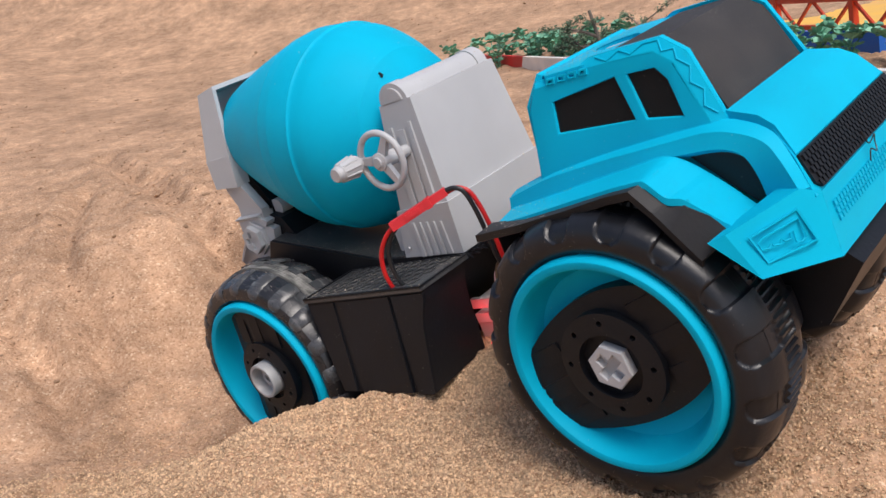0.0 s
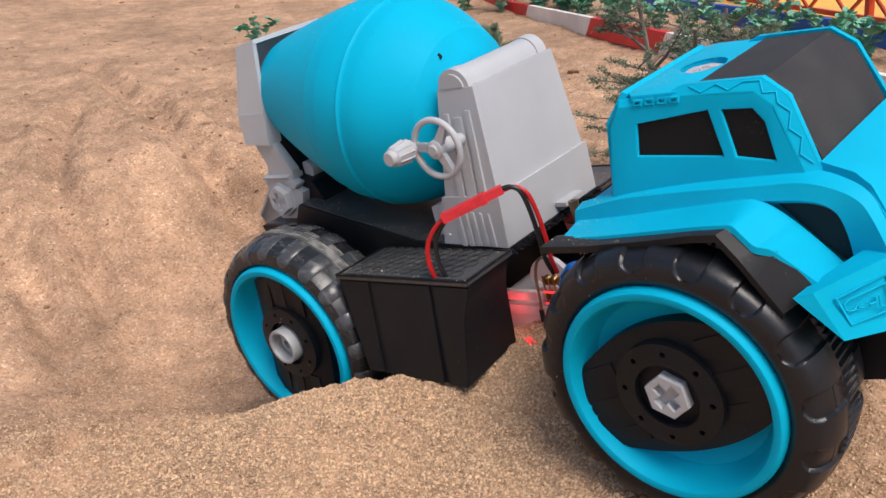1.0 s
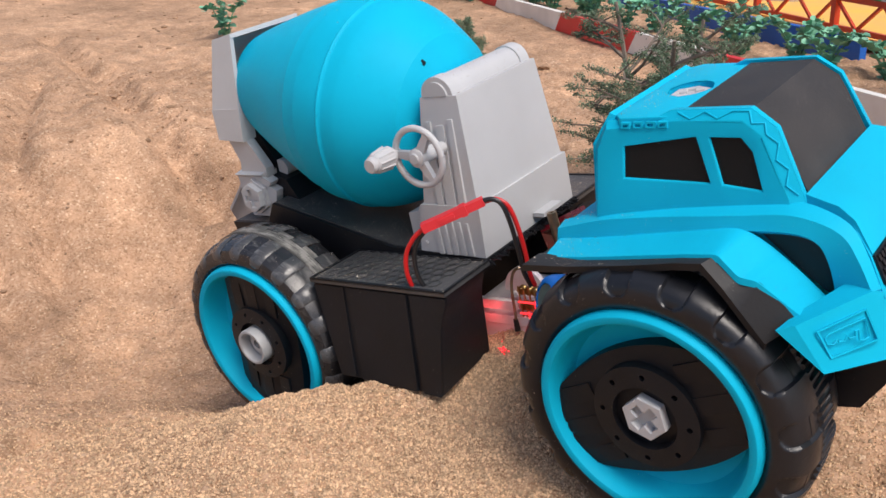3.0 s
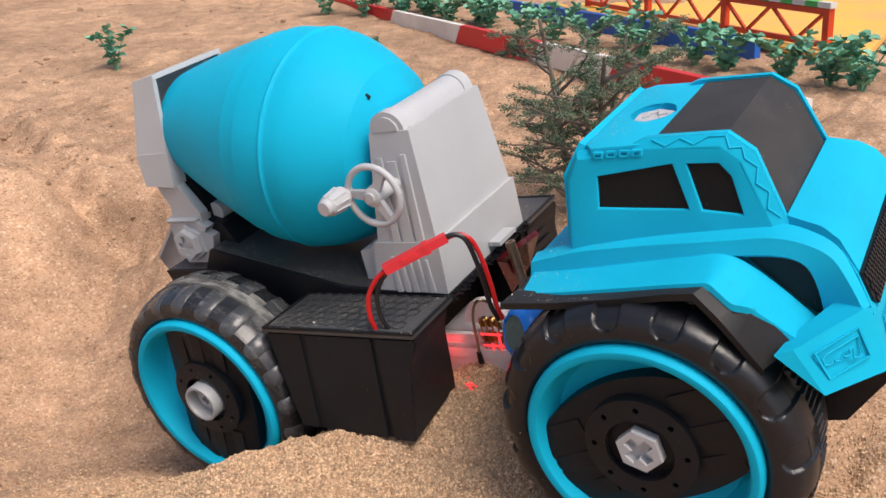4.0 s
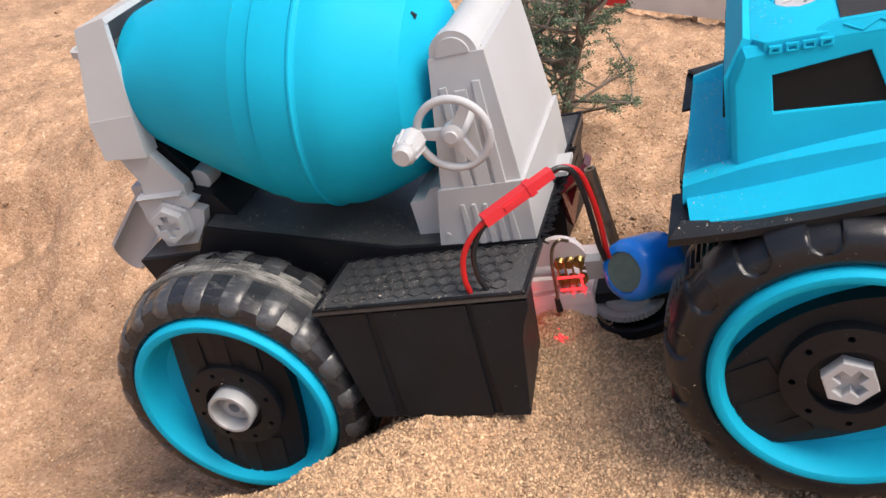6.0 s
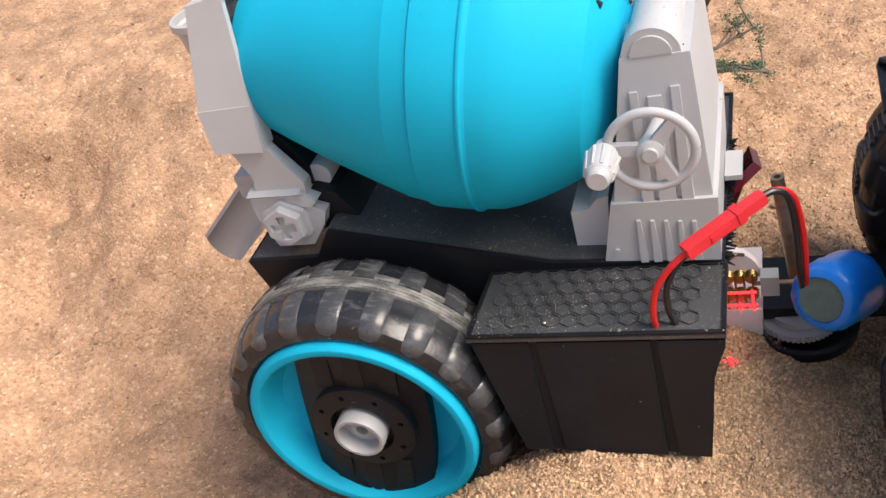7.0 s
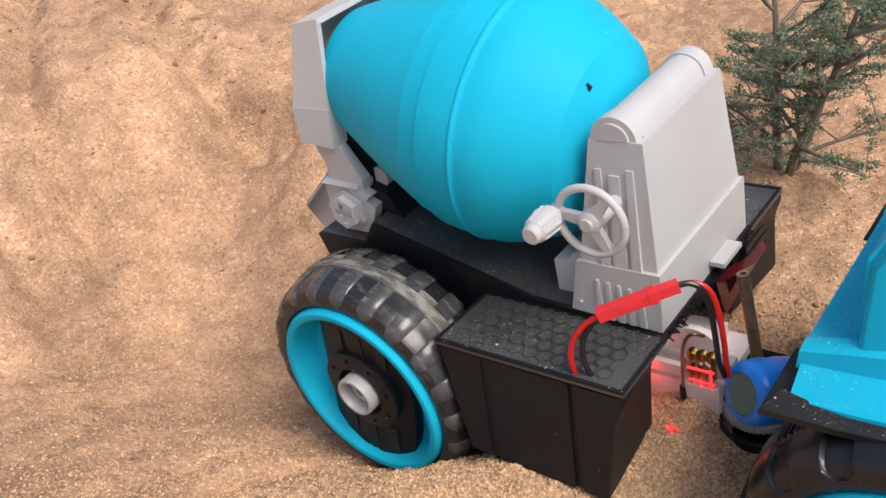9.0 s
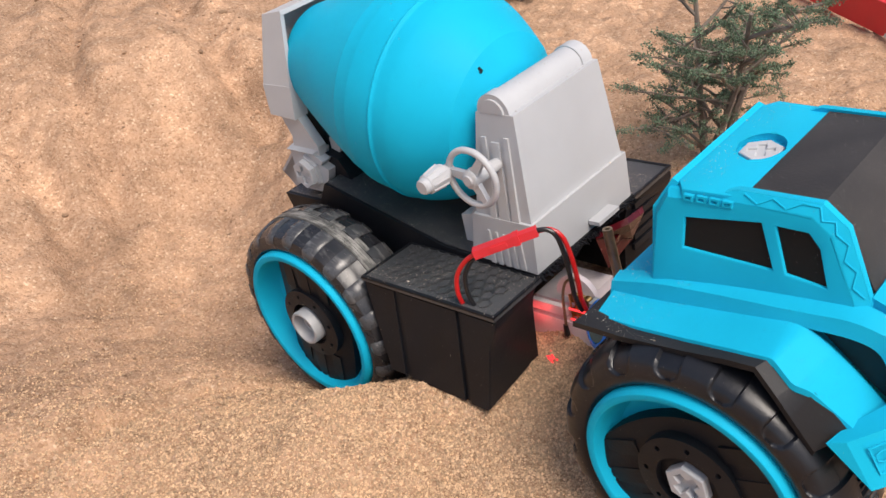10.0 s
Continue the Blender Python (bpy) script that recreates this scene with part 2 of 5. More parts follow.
def loop_solid(near, far, bm=None):
    """A solid between two rings of points."""
    bm = bm or bmesh.new()
    a, b = [bm.verts.new(p) for p in near], [bm.verts.new(p) for p in far]
    bm.faces.new(a)
    bm.faces.new(list(reversed(b)))
    for i in range(len(a)):
        j = (i + 1) % len(a)
        bm.faces.new((a[j], a[i], b[i], b[j]))
    return bm


def mirrored(near, yc, bm=None):
    """A solid from a ring on the near side to its mirror image across y = yc."""
    return loop_solid(near, [(x, 2 * yc - y, z) for x, y, z in near], bm)


def plate(ring, thick, bm=None):
    """A ring of (x, y, z) made into a plate, thickened by the vector thick."""
    return loop_solid(ring, [tuple(Vector(p) + Vector(thick)) for p in ring], bm)


def box(x0, x1, y0, y1, z0, z1, bm=None):
    return loop_solid([(x0, y0, z0), (x1, y0, z0), (x1, y0, z1), (x0, y0, z1)], [(x0, y1, z0), (x1, y1, z0), (x1, y1, z1), (x0, y1, z1)], bm)


def lathe(profile, n=64, bm=None, turn=None, close=False):
    """Rings of (radius, along) round the y axis; turn: a matrix laid on the result."""
    bm = bm or bmesh.new()
    rings = []
    for r, s in profile:
        if r < 1e-6:
            rings.append([bm.verts.new((0, s, 0))])
        else:
            rings.append([bm.verts.new((r * math.cos(2 * math.pi * k / n), s, r * math.sin(2 * math.pi * k / n))) for k in range(n)])
    pairs = list(zip(rings, rings[1:])) + ([(rings[-1], rings[0])] if close else [])
    for a, b in pairs:
        for k in range(n):
            j = (k + 1) % n
            if len(a) == 1 and len(b) == 1:
                continue
            if len(a) == 1:
                bm.faces.new((a[0], b[k], b[j]))
            elif len(b) == 1:
                bm.faces.new((a[k], a[j], b[0]))
            else:
                bm.faces.new((a[k], a[j], b[j], b[k]))
    if turn is not None:
        bmesh.ops.transform(bm, matrix=turn, verts=[v for ring in rings for v in ring])
    return bm


def smooth_path(points, steps=8):
    """Catmull-Rom through the points."""
    pts = [Vector(p) for p in points]
    pts = [2 * pts[0] - pts[1]] + pts + [2 * pts[-1] - pts[-2]]
    out = []
    for i in range(1, len(pts) - 2):
        p0, p1, p2, p3 = pts[i - 1:i + 3]
        for k in range(steps):
            t = k / steps
            out.append(0.5 * (2 * p1 + (p2 - p0) * t + (2 * p0 - 5 * p1 + 4 * p2 - p3) * t * t + (3 * p1 - p0 - 3 * p2 + p3) * t ** 3))
    return out + [pts[-2]]


def tube(path, radius, n=10, bm=None, ends=True):
    """A round bar along a path; radius: one number, or one at each point."""
    bm = bm or bmesh.new()
    path = [Vector(p) for p in path]
    rings, side = [], None
    for i, p in enumerate(path):
        way = (path[min(i + 1, len(path) - 1)] - path[max(i - 1, 0)]).normalized()
        if side is None:
            side = way.orthogonal().normalized()
        side = (side - way * side.dot(way)).normalized()
        up = way.cross(side)
        r = radius[i] if isinstance(radius, (list, tuple)) else radius
        rings.append([bm.verts.new(p + r * (math.cos(2 * math.pi * k / n) * side + math.sin(2 * math.pi * k / n) * up)) for k in range(n)])
    for a, b in zip(rings, rings[1:]):
        for k in range(n):
            bm.faces.new((a[k], a[(k + 1) % n], b[(k + 1) % n], b[k]))
    if ends:
        bm.faces.new(list(reversed(rings[0])))
        bm.faces.new(rings[-1])
    return bm


def holed_plate(outer, holes, to3d, thick, bm=None, spread_to=None):
    """A plate with holes: rings of (u, v), laid out by to3d(u, v, depth); spread_to: a wider outer ring at the back."""
    bm = bm or bmesh.new()
    loops = []
    for ring in [outer] + holes:
        vs = [bm.verts.new(to3d(u, v, 0)) for u, v in ring]
        loops.append((ring, vs, [bm.edges.new((vs[i], vs[(i + 1) % len(vs)])) for i in range(len(vs))]))
    front = bmesh.ops.triangle_fill(bm, use_beauty=True, edges=[e for _, _, es in loops for e in es])["geom"]
    faces = [f for f in front if isinstance(f, bmesh.types.BMFace)]
    back = {}
    for ring, vs, _ in loops:
        low = [bm.verts.new(to3d(u, v, thick)) for u, v in (spread_to if spread_to and ring is outer else ring)]
        back.update(zip(vs, low))
        for i in range(len(vs)):
            j = (i + 1) % len(vs)
            bm.faces.new((vs[i], vs[j], low[j], low[i]))
    for f in faces:
        bm.faces.new([back[v] for v in reversed(f.verts[:])])
    return bm


def inset(ring, widths):
    """A ring moved inwards, edge by edge (edge k runs from point k to point k + 1)."""
    n, out = len(ring), []
    pts = [Vector(p) for p in ring]
    area = sum(p.x * q.y - p.y * q.x for p, q in zip(pts, pts[1:] + pts[:1]))
    sign = 1 if area > 0 else -1
    lines = []
    for k in range(n):
        d = (pts[(k + 1) % n] - pts[k]).normalized()
        lines.append((pts[k] + Vector((-d.y, d.x)) * sign * widths[k], d))
    for k in range(n):
        (p, d), (q, e) = lines[k - 1], lines[k]
        c = d.x * e.y - d.y * e.x
        s = ((q - p).x * e.y - (q - p).y * e.x) / c
        out.append(tuple(p + d * s))
    return out


def rounded(points, reach, steps=5):
    """Straight runs whose corners are rounded over the given reach."""
    pts = [Vector(p) for p in points]
    out = [pts[0]]
    for p, q, r in zip(pts, pts[1:], pts[2:]):
        a = q + (p - q) * min(0.46, reach / (p - q).length)
        b = q + (r - q) * min(0.46, reach / (r - q).length)
        out += [a.lerp(q, t).lerp(q.lerp(b, t), t) for t in (k / steps for k in range(steps + 1))]
    return [tuple(p) for p in out + [pts[-1]]]


def ngon(n, r, turn=0.0, cx=0.0, cy=0.0):
    return [(cx + r * math.cos(2 * math.pi * k / n + turn), cy + r * math.sin(2 * math.pi * k / n + turn)) for k in range(n)]


def cross_ring(a, w):
    return [(w, w), (w, a), (-w, a), (-w, w), (-a, w), (-a, -w), (-w, -w), (-w, -a), (w, -a), (w, -w), (a, -w), (a, w)]


def hex_bolt(r, deep, arm, wide, turn=0.3):
    """A hexagonal plug with a cross socket, facing -y, its face at y = 0."""
    bm = holed_plate(ngon(6, r, turn), [cross_ring(arm, wide)], lambda u, v, d: (u, d, v), deep)
    return plate([(u, deep * 0.28, v) for u, v in cross_ring(arm + 0.2, wide + 0.2)], (0, 0.4, 0), bm)


# ---- ground ----
# Hollows and heaps of the sand: centre x, y, spread and height in metres.
MOUNDS = [
    (-0.12, 0.17, 0.09, -0.0409),
    (-0.2, 0.2, 0.13, -0.0437),
    (-0.03, 0.13, 0.08, -0.0578),
    (0.03, 0.02, 0.05, -0.0417),
    (0.09, 0.11, 0.06, -0.0260),
    (0.04, -0.085, 0.045, 0.0254),
    (0.14, -0.07, 0.035, 0.0136),
    (0.18, -0.14, 0.05, -0.0089),
    (-0.1, -0.02, 0.08, -0.0089),
    (0.26, -0.08, 0.07, -0.0128),
    (-0.08, 0.3, 0.07, 0.0254),
    (-0.04, 0.24, 0.07, -0.0169),
    (0.24, 0.12, 0.09, -0.0053),
    (0, -0.25, 0.15, -0.0218),
    (0.25, -0.3, 0.15, -0.0194),
    (-0.35, 0, 0.2, -0.0764),
    (-0.15, 0.38, 0.06, -0.0059),
    (0.09, -0.11, 0.04, -0.0240),
    (-0.15, 0.28, 0.05, -0.0388),
    (0.03, 0.2, 0.05, -0.0329),
    (-0.05, 0.36, 0.05, 0.0070),
    (0.4, -0.12, 0.12, -0.0298),
    (-0.24, 0.36, 0.06, 0.0191),
    (0.4, -0.4, 0.15, -0.0284),
    (-0.1, 0.33, 0.04, -0.0352),
    (0.139, -0.074, 0.021, 0.0020),
    (0.165, -0.032, 0.026, -0.011),
    (0.141, -0.022, 0.017, 0.016),
    (-0.125, -0.068, 0.034, 0.010),
    (-0.07, -0.08, 0.024, 0.002),
    (-0.185, -0.05, 0.042, 0.012),
    (-0.9, 4.2, 0.9, 1.5),
    (0.7, 3.6, 0.9, 0.6),
    (-2.6, 1.4, 0.8, 0.75),
]


# Old wheel ruts: the way they run, half width and depth.
RUTS = [
    ([(-0.46, 0.84), (-0.27, 0.53), (-0.217, 0.443), (-0.174, 0.393), (-0.137, 0.363), (-0.09, 0.325)], 0.013, 0.008),
    ([(-0.40, 0.37), (-0.32, 0.279), (-0.286, 0.248), (-0.253, 0.215), (-0.225, 0.17)], 0.013, 0.008),
    ([(-0.36, 0.56), (-0.318, 0.426), (-0.286, 0.337), (-0.261, 0.307), (-0.238, 0.279), (-0.215, 0.23)], 0.012, 0.008),
    ([(-0.30, 0.62), (-0.223, 0.479), (-0.180, 0.435), (-0.161, 0.384), (-0.12, 0.33)], 0.012, 0.007),
    ([(-0.11, -0.10), (-0.075, -0.035), (-0.03, 0.0)], 0.008, 0.005),
]


def ground_z(x, y):
    return sum(h * math.exp(-((x - a) ** 2 + (y - b) ** 2) / (2 * s * s)) for a, b, s, h in MOUNDS)


def spread(lo, hi, step, reach):
    """Even steps from lo to hi, then ever wider ones out to reach."""
    mid = list(np.arange(lo, hi + step / 2, step))
    out, d = [], step
    while not out or out[-1] < reach:
        d *= 1.06 if d < 0.03 else 1.32
        out.append((out[-1] if out else 0) + d)
    return np.array([lo - v for v in reversed(out)] + mid + [hi + v for v in out])


def build_ground():
    xs, ys = spread(-0.42, 0.56, 0.0032, 60), spread(-0.34, 0.62, 0.0032, 60)
    X, Y = np.meshgrid(xs, ys)
    Z = np.zeros_like(X)
    for a, b, s, h in MOUNDS:
        Z += h * np.exp(-((X - a) ** 2 + (Y - b) ** 2) / (2 * s * s))
    rough = np.zeros(X.size)
    cell = np.maximum.outer(np.gradient(ys), np.gradient(xs)).ravel()
    # lumps of several sizes: waves to the unit, height, and how much the coarse outer mesh can hold of them
    LUMPS = ((1, 0.0046), (3.1, 0.0034), (8.3, 0.0032), (21, 0.0024), (43, 0.0017))
    for i, (x, y) in enumerate(zip(X.ravel(), Y.ravel())):
        if -1.2 < x < 1.6 and -1.2 < y < 2.2:
            p = Vector((x * 9, y * 9, 0.3))
            rough[i] = sum(h * min(1, 0.18 / (k * cell[i])) * noise.noise(p * k) for k, h in LUMPS) - 0.0035 * max(0, noise.noise(p * 5.3 + Vector((4, 0, 0))) - 0.15)
    Z += rough.reshape(X.shape)
    for way, wide, deep in RUTS:
        best = np.full(X.shape, 9.0)
        for (x0, y0), (x1, y1) in zip(way, way[1:]):
            u = np.clip(((X - x0) * (x1 - x0) + (Y - y0) * (y1 - y0)) / ((x1 - x0) ** 2 + (y1 - y0) ** 2), 0, 1)
            best = np.minimum(best, np.hypot(X - x0 - u * (x1 - x0), Y - y0 - u * (y1 - y0)))
        Z += 1.0 * deep * (0.55 * np.exp(-((best - 2.1 * wide) / wide) ** 2) - np.exp(-(best / wide) ** 2))
    n, m = len(xs), len(ys)
    k = np.arange(n * m).reshape(m, n)
    quads = np.stack([k[:-1, :-1], k[:-1, 1:], k[1:, 1:], k[1:, :-1]], -1).reshape(-1, 4)
    mesh = bpy.data.meshes.new("ground")
    mesh.from_pydata(np.stack([X.ravel(), Y.ravel(), Z.ravel()], -1), [], quads)
    mesh.materials.append(SAND)
    mesh.shade_smooth()
    return tagged(new("ground", mesh), "coarse tan sand pit with heaps, hollows and tyre ruts", "sand", kind="structure"), (xs, ys, Z)


ground, GRID = build_ground()


def sand_at(x, y):
    """The height of the built sand."""
    xs, ys, Z = GRID
    i, j = min(max(np.searchsorted(xs, x) - 1, 0), len(xs) - 2), min(max(np.searchsorted(ys, y) - 1, 0), len(ys) - 2)
    u, v = (x - xs[i]) / (xs[i + 1] - xs[i]), (y - ys[j]) / (ys[j + 1] - ys[j])
    return float((Z[j, i] * (1 - u) + Z[j, i + 1] * u) * (1 - v) + (Z[j + 1, i] * (1 - u) + Z[j + 1, i + 1] * u) * v)


# ---- the toy truck ----
# Rear half: x ahead, y to the far side, z up, from the near rear hub. Cab: the same from the near front hub.
REAR = Matrix(((0.7837, 0.5948, -0.1789, 0), (-0.6034, 0.7974, 0.0077, 0), (0.1472, 0.1019, 0.9838, -0.0292), (0, 0, 0, 1)))
FRONT = Matrix(((0.801, 0.5948, -0.0681, 0.1741), (-0.5986, 0.7974, -0.0764, -0.1479), (0.0089, 0.1019, 0.9948, 0.0140), (0, 0, 0, 1)))
MID, CAB_MID = 77.5, 69.5
truck = thing("toy_mixer_truck", "cyan and black plastic toy concrete mixer truck stuck in sand", "toy truck", REAR)
TO_CAB = REAR.inverted() @ FRONT


def build_tyre(parent, worn):
    """Side wall, lugs or sunken tongues on the shoulders, and a knurled middle band."""
    if worn:
        build_worn_tyre(parent)
        return
    n, count, bm = 480, 16, bmesh.new()
    key = [(41.6, -2), (43.6, -4.4), (47.5, -5.1), (52.0, -3.6), (54.5, 0.5), (55.6, 5), (55.8, 9.2)]
    side = [(p.x, p.y) for p in smooth_path([(r, y, 0) for r, y in key], 6)]
    prof = side + [(55.9, 9.6), (56.2, 10), (56.2, 20), (55.9, 20.4)] + [(r, 30 - y) for r, y in reversed(side)]
    band = (len(side) + 1, len(side) + 2)
    rings = []
    for q, (r, y) in enumerate(prof):
        ring = []
        far = y > 15
        yy = 30 - y if far else y
        # how far along the shoulder, from the side wall's foot to the tread
        reach = (r - 47.4) if yy < -3.4 else 4.8 + (yy + 3.4)
        for k in range(n):
            a = 2 * math.pi * k / n
            rr = r
            if q in band:
                rr -= 1.0 * (k // 2 % 2)
            elif abs(y - 15) < 20.5:
                pitch = 2 * math.pi / count
                off = ((a + (pitch / 2 if far else 0)) % pitch - pitch / 2) * r
                wide = 5.0
                inside = wide - abs(off) if reach > wide else wide - math.hypot(off, reach - wide)
                deep = max(0.0, min(1.0, inside / 0.8))
                deep *= deep * (3 - 2 * deep)
                rr -= 1.15 * deep
                yy = y + (0.9 * deep if y < 4 else -0.9 * deep if y > 26 else 0)
            else:
                yy = y
            ring.append(bm.verts.new((rr * math.cos(a), yy if q not in band else y, rr * math.sin(a))))
        rings.append(ring)
    for a, b in zip(rings, rings[1:] + rings[:1]):
        for k in range(n):
            bm.faces.new((a[k], a[(k + 1) % n], b[(k + 1) % n], b[k]))
    part("tyre", bm, TYRE, parent, "black plastic tyre with sunken tongues and a knurled band", sharp=50)


def build_worn_tyre(parent):
    n, bm = 150, bmesh.new()
    prof = [(44.0, -2), (46, -4.2), (49.5, -4.6), (52.6, -3.2), (54.6, 0.5), (55.6, 5), (55.8, 9), (56.2, 10), (56.2, 20), (55.8, 21), (55.6, 25), (54, 29), (50.5, 31.5), (46, 32), (44.5, 29)]
    rings = [[bm.verts.new((r * math.cos(a), y, r * math.sin(a))) for a in (2 * math.pi * k / n for k in range(n))] for r, y in prof]
    for a, b in zip(rings, rings[1:] + rings[:1]):
        for k in range(n):
            bm.faces.new((a[k], a[(k + 1) % n], b[(k + 1) % n], b[k]))
    part("tyre", bm, WORN_TYRE, parent, "black ribbed plastic tyre with sand grains on it")
    # worn blocks wrapped over the edge of the tread
    lug, rows = bmesh.new(), []
    near = [(48.4, -4.6), (50.0, -4.95), (52.9, -3.75), (55.2, 0.3), (56.5, 5.0), (56.85, 10.2), (55.4, 10.4)]
    narrow = (0.35, 0.8, 1, 1, 1, 1, 1)
    for f, low in ((-1, 0.75), (-0.8, 0), (0.8, 0), (1, 0.75)):
        a = radians(4.5) * f
        rows.append([lug.verts.new(((r - low * (q > 0)) * math.cos(a * narrow[q]), y + (0.5 * low if q < 2 else 0), (r - low * (q > 0)) * math.sin(a * narrow[q]))) for q, (r, y) in enumerate(near)])
    for p0, p1 in zip(rows, rows[1:]):
        for k in range(len(near) - 1):
            lug.faces.new((p0[k], p0[k + 1], p1[k + 1], p1[k]))
    first, count = part("lug", lug, LUG, parent, sharp=62), 21
    for k in range(2 * count):
        ob = first if k == 0 else first.copy()
        if k:
            scene.collection.objects.link(ob)
        a = 360 / count * (k % count)
        ob.matrix_local = mmat(0, 0, 0, 0, a, 0) if k < count else mmat(0, 26.8, 0, 0, a + 8, 0) @ Matrix.Diagonal((1.018, -1, 1.018, 1))
    bm = lathe([(55.4, 10.3), (56.9, 10.6), (57.05, 15), (56.9, 19.6), (55.4, 19.9)], 120)
    for k in range(168):
        a0, a1 = 2 * math.pi * k / 168, 2 * math.pi * (k + 0.84) / 168
        for q in range(6):
            y0 = 10.8 + 1.45 * q
            low, up = ([bm.verts.new((r * math.cos(a), y, r * math.sin(a))) for a, y in ((a0, y0), (a1, y0), (a1, y0 + 1.2), (a0, y0 + 1.2))] for r in (56.8, 57.35))
            bm.faces.new(up)
            for i in range(4):
                bm.faces.new((low[i], low[(i + 1) % 4], up[(i + 1) % 4], up[i]))
    part("tread_band", bm, WORN, parent, "worn grey middle band of the tread")


def build_wheel(m, spoke, plug, worn, label):
    """Wheel with its face towards -y and its axle along y."""
    f = 0.945 if plug == "hex" else 1.0     # the front rims are a little smaller
    hub = bmesh.new()
    lathe([(r * f, y) for r, y in [(0, 7), (31, 7), (35.5, 5.6), (37.8, 2), (38.9, -3.5), (39.4, -5.2), (40.2, -6.5), (41.6, -7.0), (43.0, -6.8), (44.0, -5.8), (44.4, -4.2), (44.4, 29), (39, 29), (36, 26), (0, 26)]], 96, hub)
    wheel = part("wheel", hub, BLUE, truck, label, m)
    build_tyre(wheel, worn)
    # black cover plate across the bowl
    bm, nu, nv, R = bmesh.new(), 28, 12, 39.0 * f
    top, low = [], []
    for i in range(nu + 1):
        u = -0.985 + 1.97 * i / nu
        x = R * u
        w = min(math.sqrt(R * R - x * x), 25.2 - (10.5 if plug == "hex" else 3.0) * u * u)
        row, row2 = [], []
        for j in range(nv + 1):
            v = -w + 2 * w * j / nv
            y = -1.6 + 3.2 * (v / 25) ** 2 - 1.4 * u * u + (0.7 if 12 < abs(x) and j in (4, 8) else 0)
            row.append(bm.verts.new((x, y, v)))
            row2.append(bm.verts.new((x, 20, v)))
        top.append(row)
        low.append(row2)
    for rows in (top, low):
        for i in range(nu):
            for j in range(nv):
                bm.faces.new((rows[i][j], rows[i + 1][j], rows[i + 1][j + 1], rows[i][j + 1]))
    edge = [(i, 0) for i in range(nu)] + [(nu, j) for j in range(nv)] + [(i, nv) for i in range(nu, 0, -1)] + [(0, j) for j in range(nv, 0, -1)]
    for a, b in zip(edge, edge[1:] + edge[:1]):
        bm.faces.new((top[a[0]][a[1]], top[b[0]][b[1]], low[b[0]][b[1]], low[a[0]][a[1]]))
    turn = mmat(0, 0, 0, 0, spoke, 0)
    part("cover_plate", bm, BLACK, wheel, "black ribbed cover plate", turn)
    for x0, x1 in ((-37.0 * f, -18.5), (18.5, 37.0 * f)):
        for at in (-12.5, 0, 12.5):
            reach = math.sqrt((38.5 * f) ** 2 - (abs(at) + 4) ** 2)
            u0, u1 = max(x0, -reach), min(x1, reach)
            y = -2.5 + 3.2 * (at / 25) ** 2
            part("rib", bevelled(loop_solid([(u0, y - 0.3 * (u0 < 0), at - 3.4), (u1, y - 0.3 * (u1 > 0), at - 3.4), (u1, y - 0.3 * (u1 > 0), at + 3.4), (u0, y - 0.3 * (u0 < 0), at + 3.4)], [(u0, 8, at - 4), (u1, 8, at - 4), (u1, 8, at + 4), (u0, 8, at + 4)]), 0.6, 2), BLACK, wheel, m=turn)
    holes = [ngon(8, 1.15, 0, 16.6 * math.cos(a), 16.6 * math.sin(a)) for a in (2 * math.pi * k / 8 + 0.35 for k in range(8))]
    bm = holed_plate(ngon(48, 20.3), [ngon(32, 12.4)] + holes, lambda u, v, d: (u, -4.8 + d + 0.05 * max(0, math.hypot(u, v) - 13) ** 1.4, v), 8.5)
    part("hub_disc", bm, BLACK, wheel, "black hub disc with eight small holes", turn)
    if plug == "hex":
        part("hex_plug", bevelled(hex_bolt(8.7, 11, 5.2, 1.8, 0.5), 0.35, 1, 50), GREY, wheel, "light grey hexagonal plug with a cross socket", mmat(0, -5.2, 0, 0, 42, 0))
    else:
        bm = lathe([(9.6, 8), (9.8, -8.4), (9.4, -9.2), (8.2, -9.2), (7.8, -8.4), (7.4, -3.2), (4.4, -2.8), (4.2, -5.0), (2.4, -5.0), (2.2, -1.0), (0, -1.0)], 40)
        part("axle_sleeve", bm, MILKY, wheel, "milky hollow axle sleeve")
    return wheel


build_wheel(mmat(0, 3, 0), -80, "sleeve", True, "rear wheel with cyan rim and worn black tyre")
build_wheel(mmat(0, 2 * MID - 3, 0, 0, 0, 180), 20, "sleeve", True, "rear wheel with cyan rim and worn black tyre")
build_wheel(TO_CAB @ mmat(0, 0, 0), -28, "hex", False, "front wheel with cyan rim and black tyre")
build_wheel(TO_CAB @ mmat(0, 2 * CAB_MID, 0, 0, 0, 180), 15, "hex", False, "front wheel with cyan rim and black tyre")


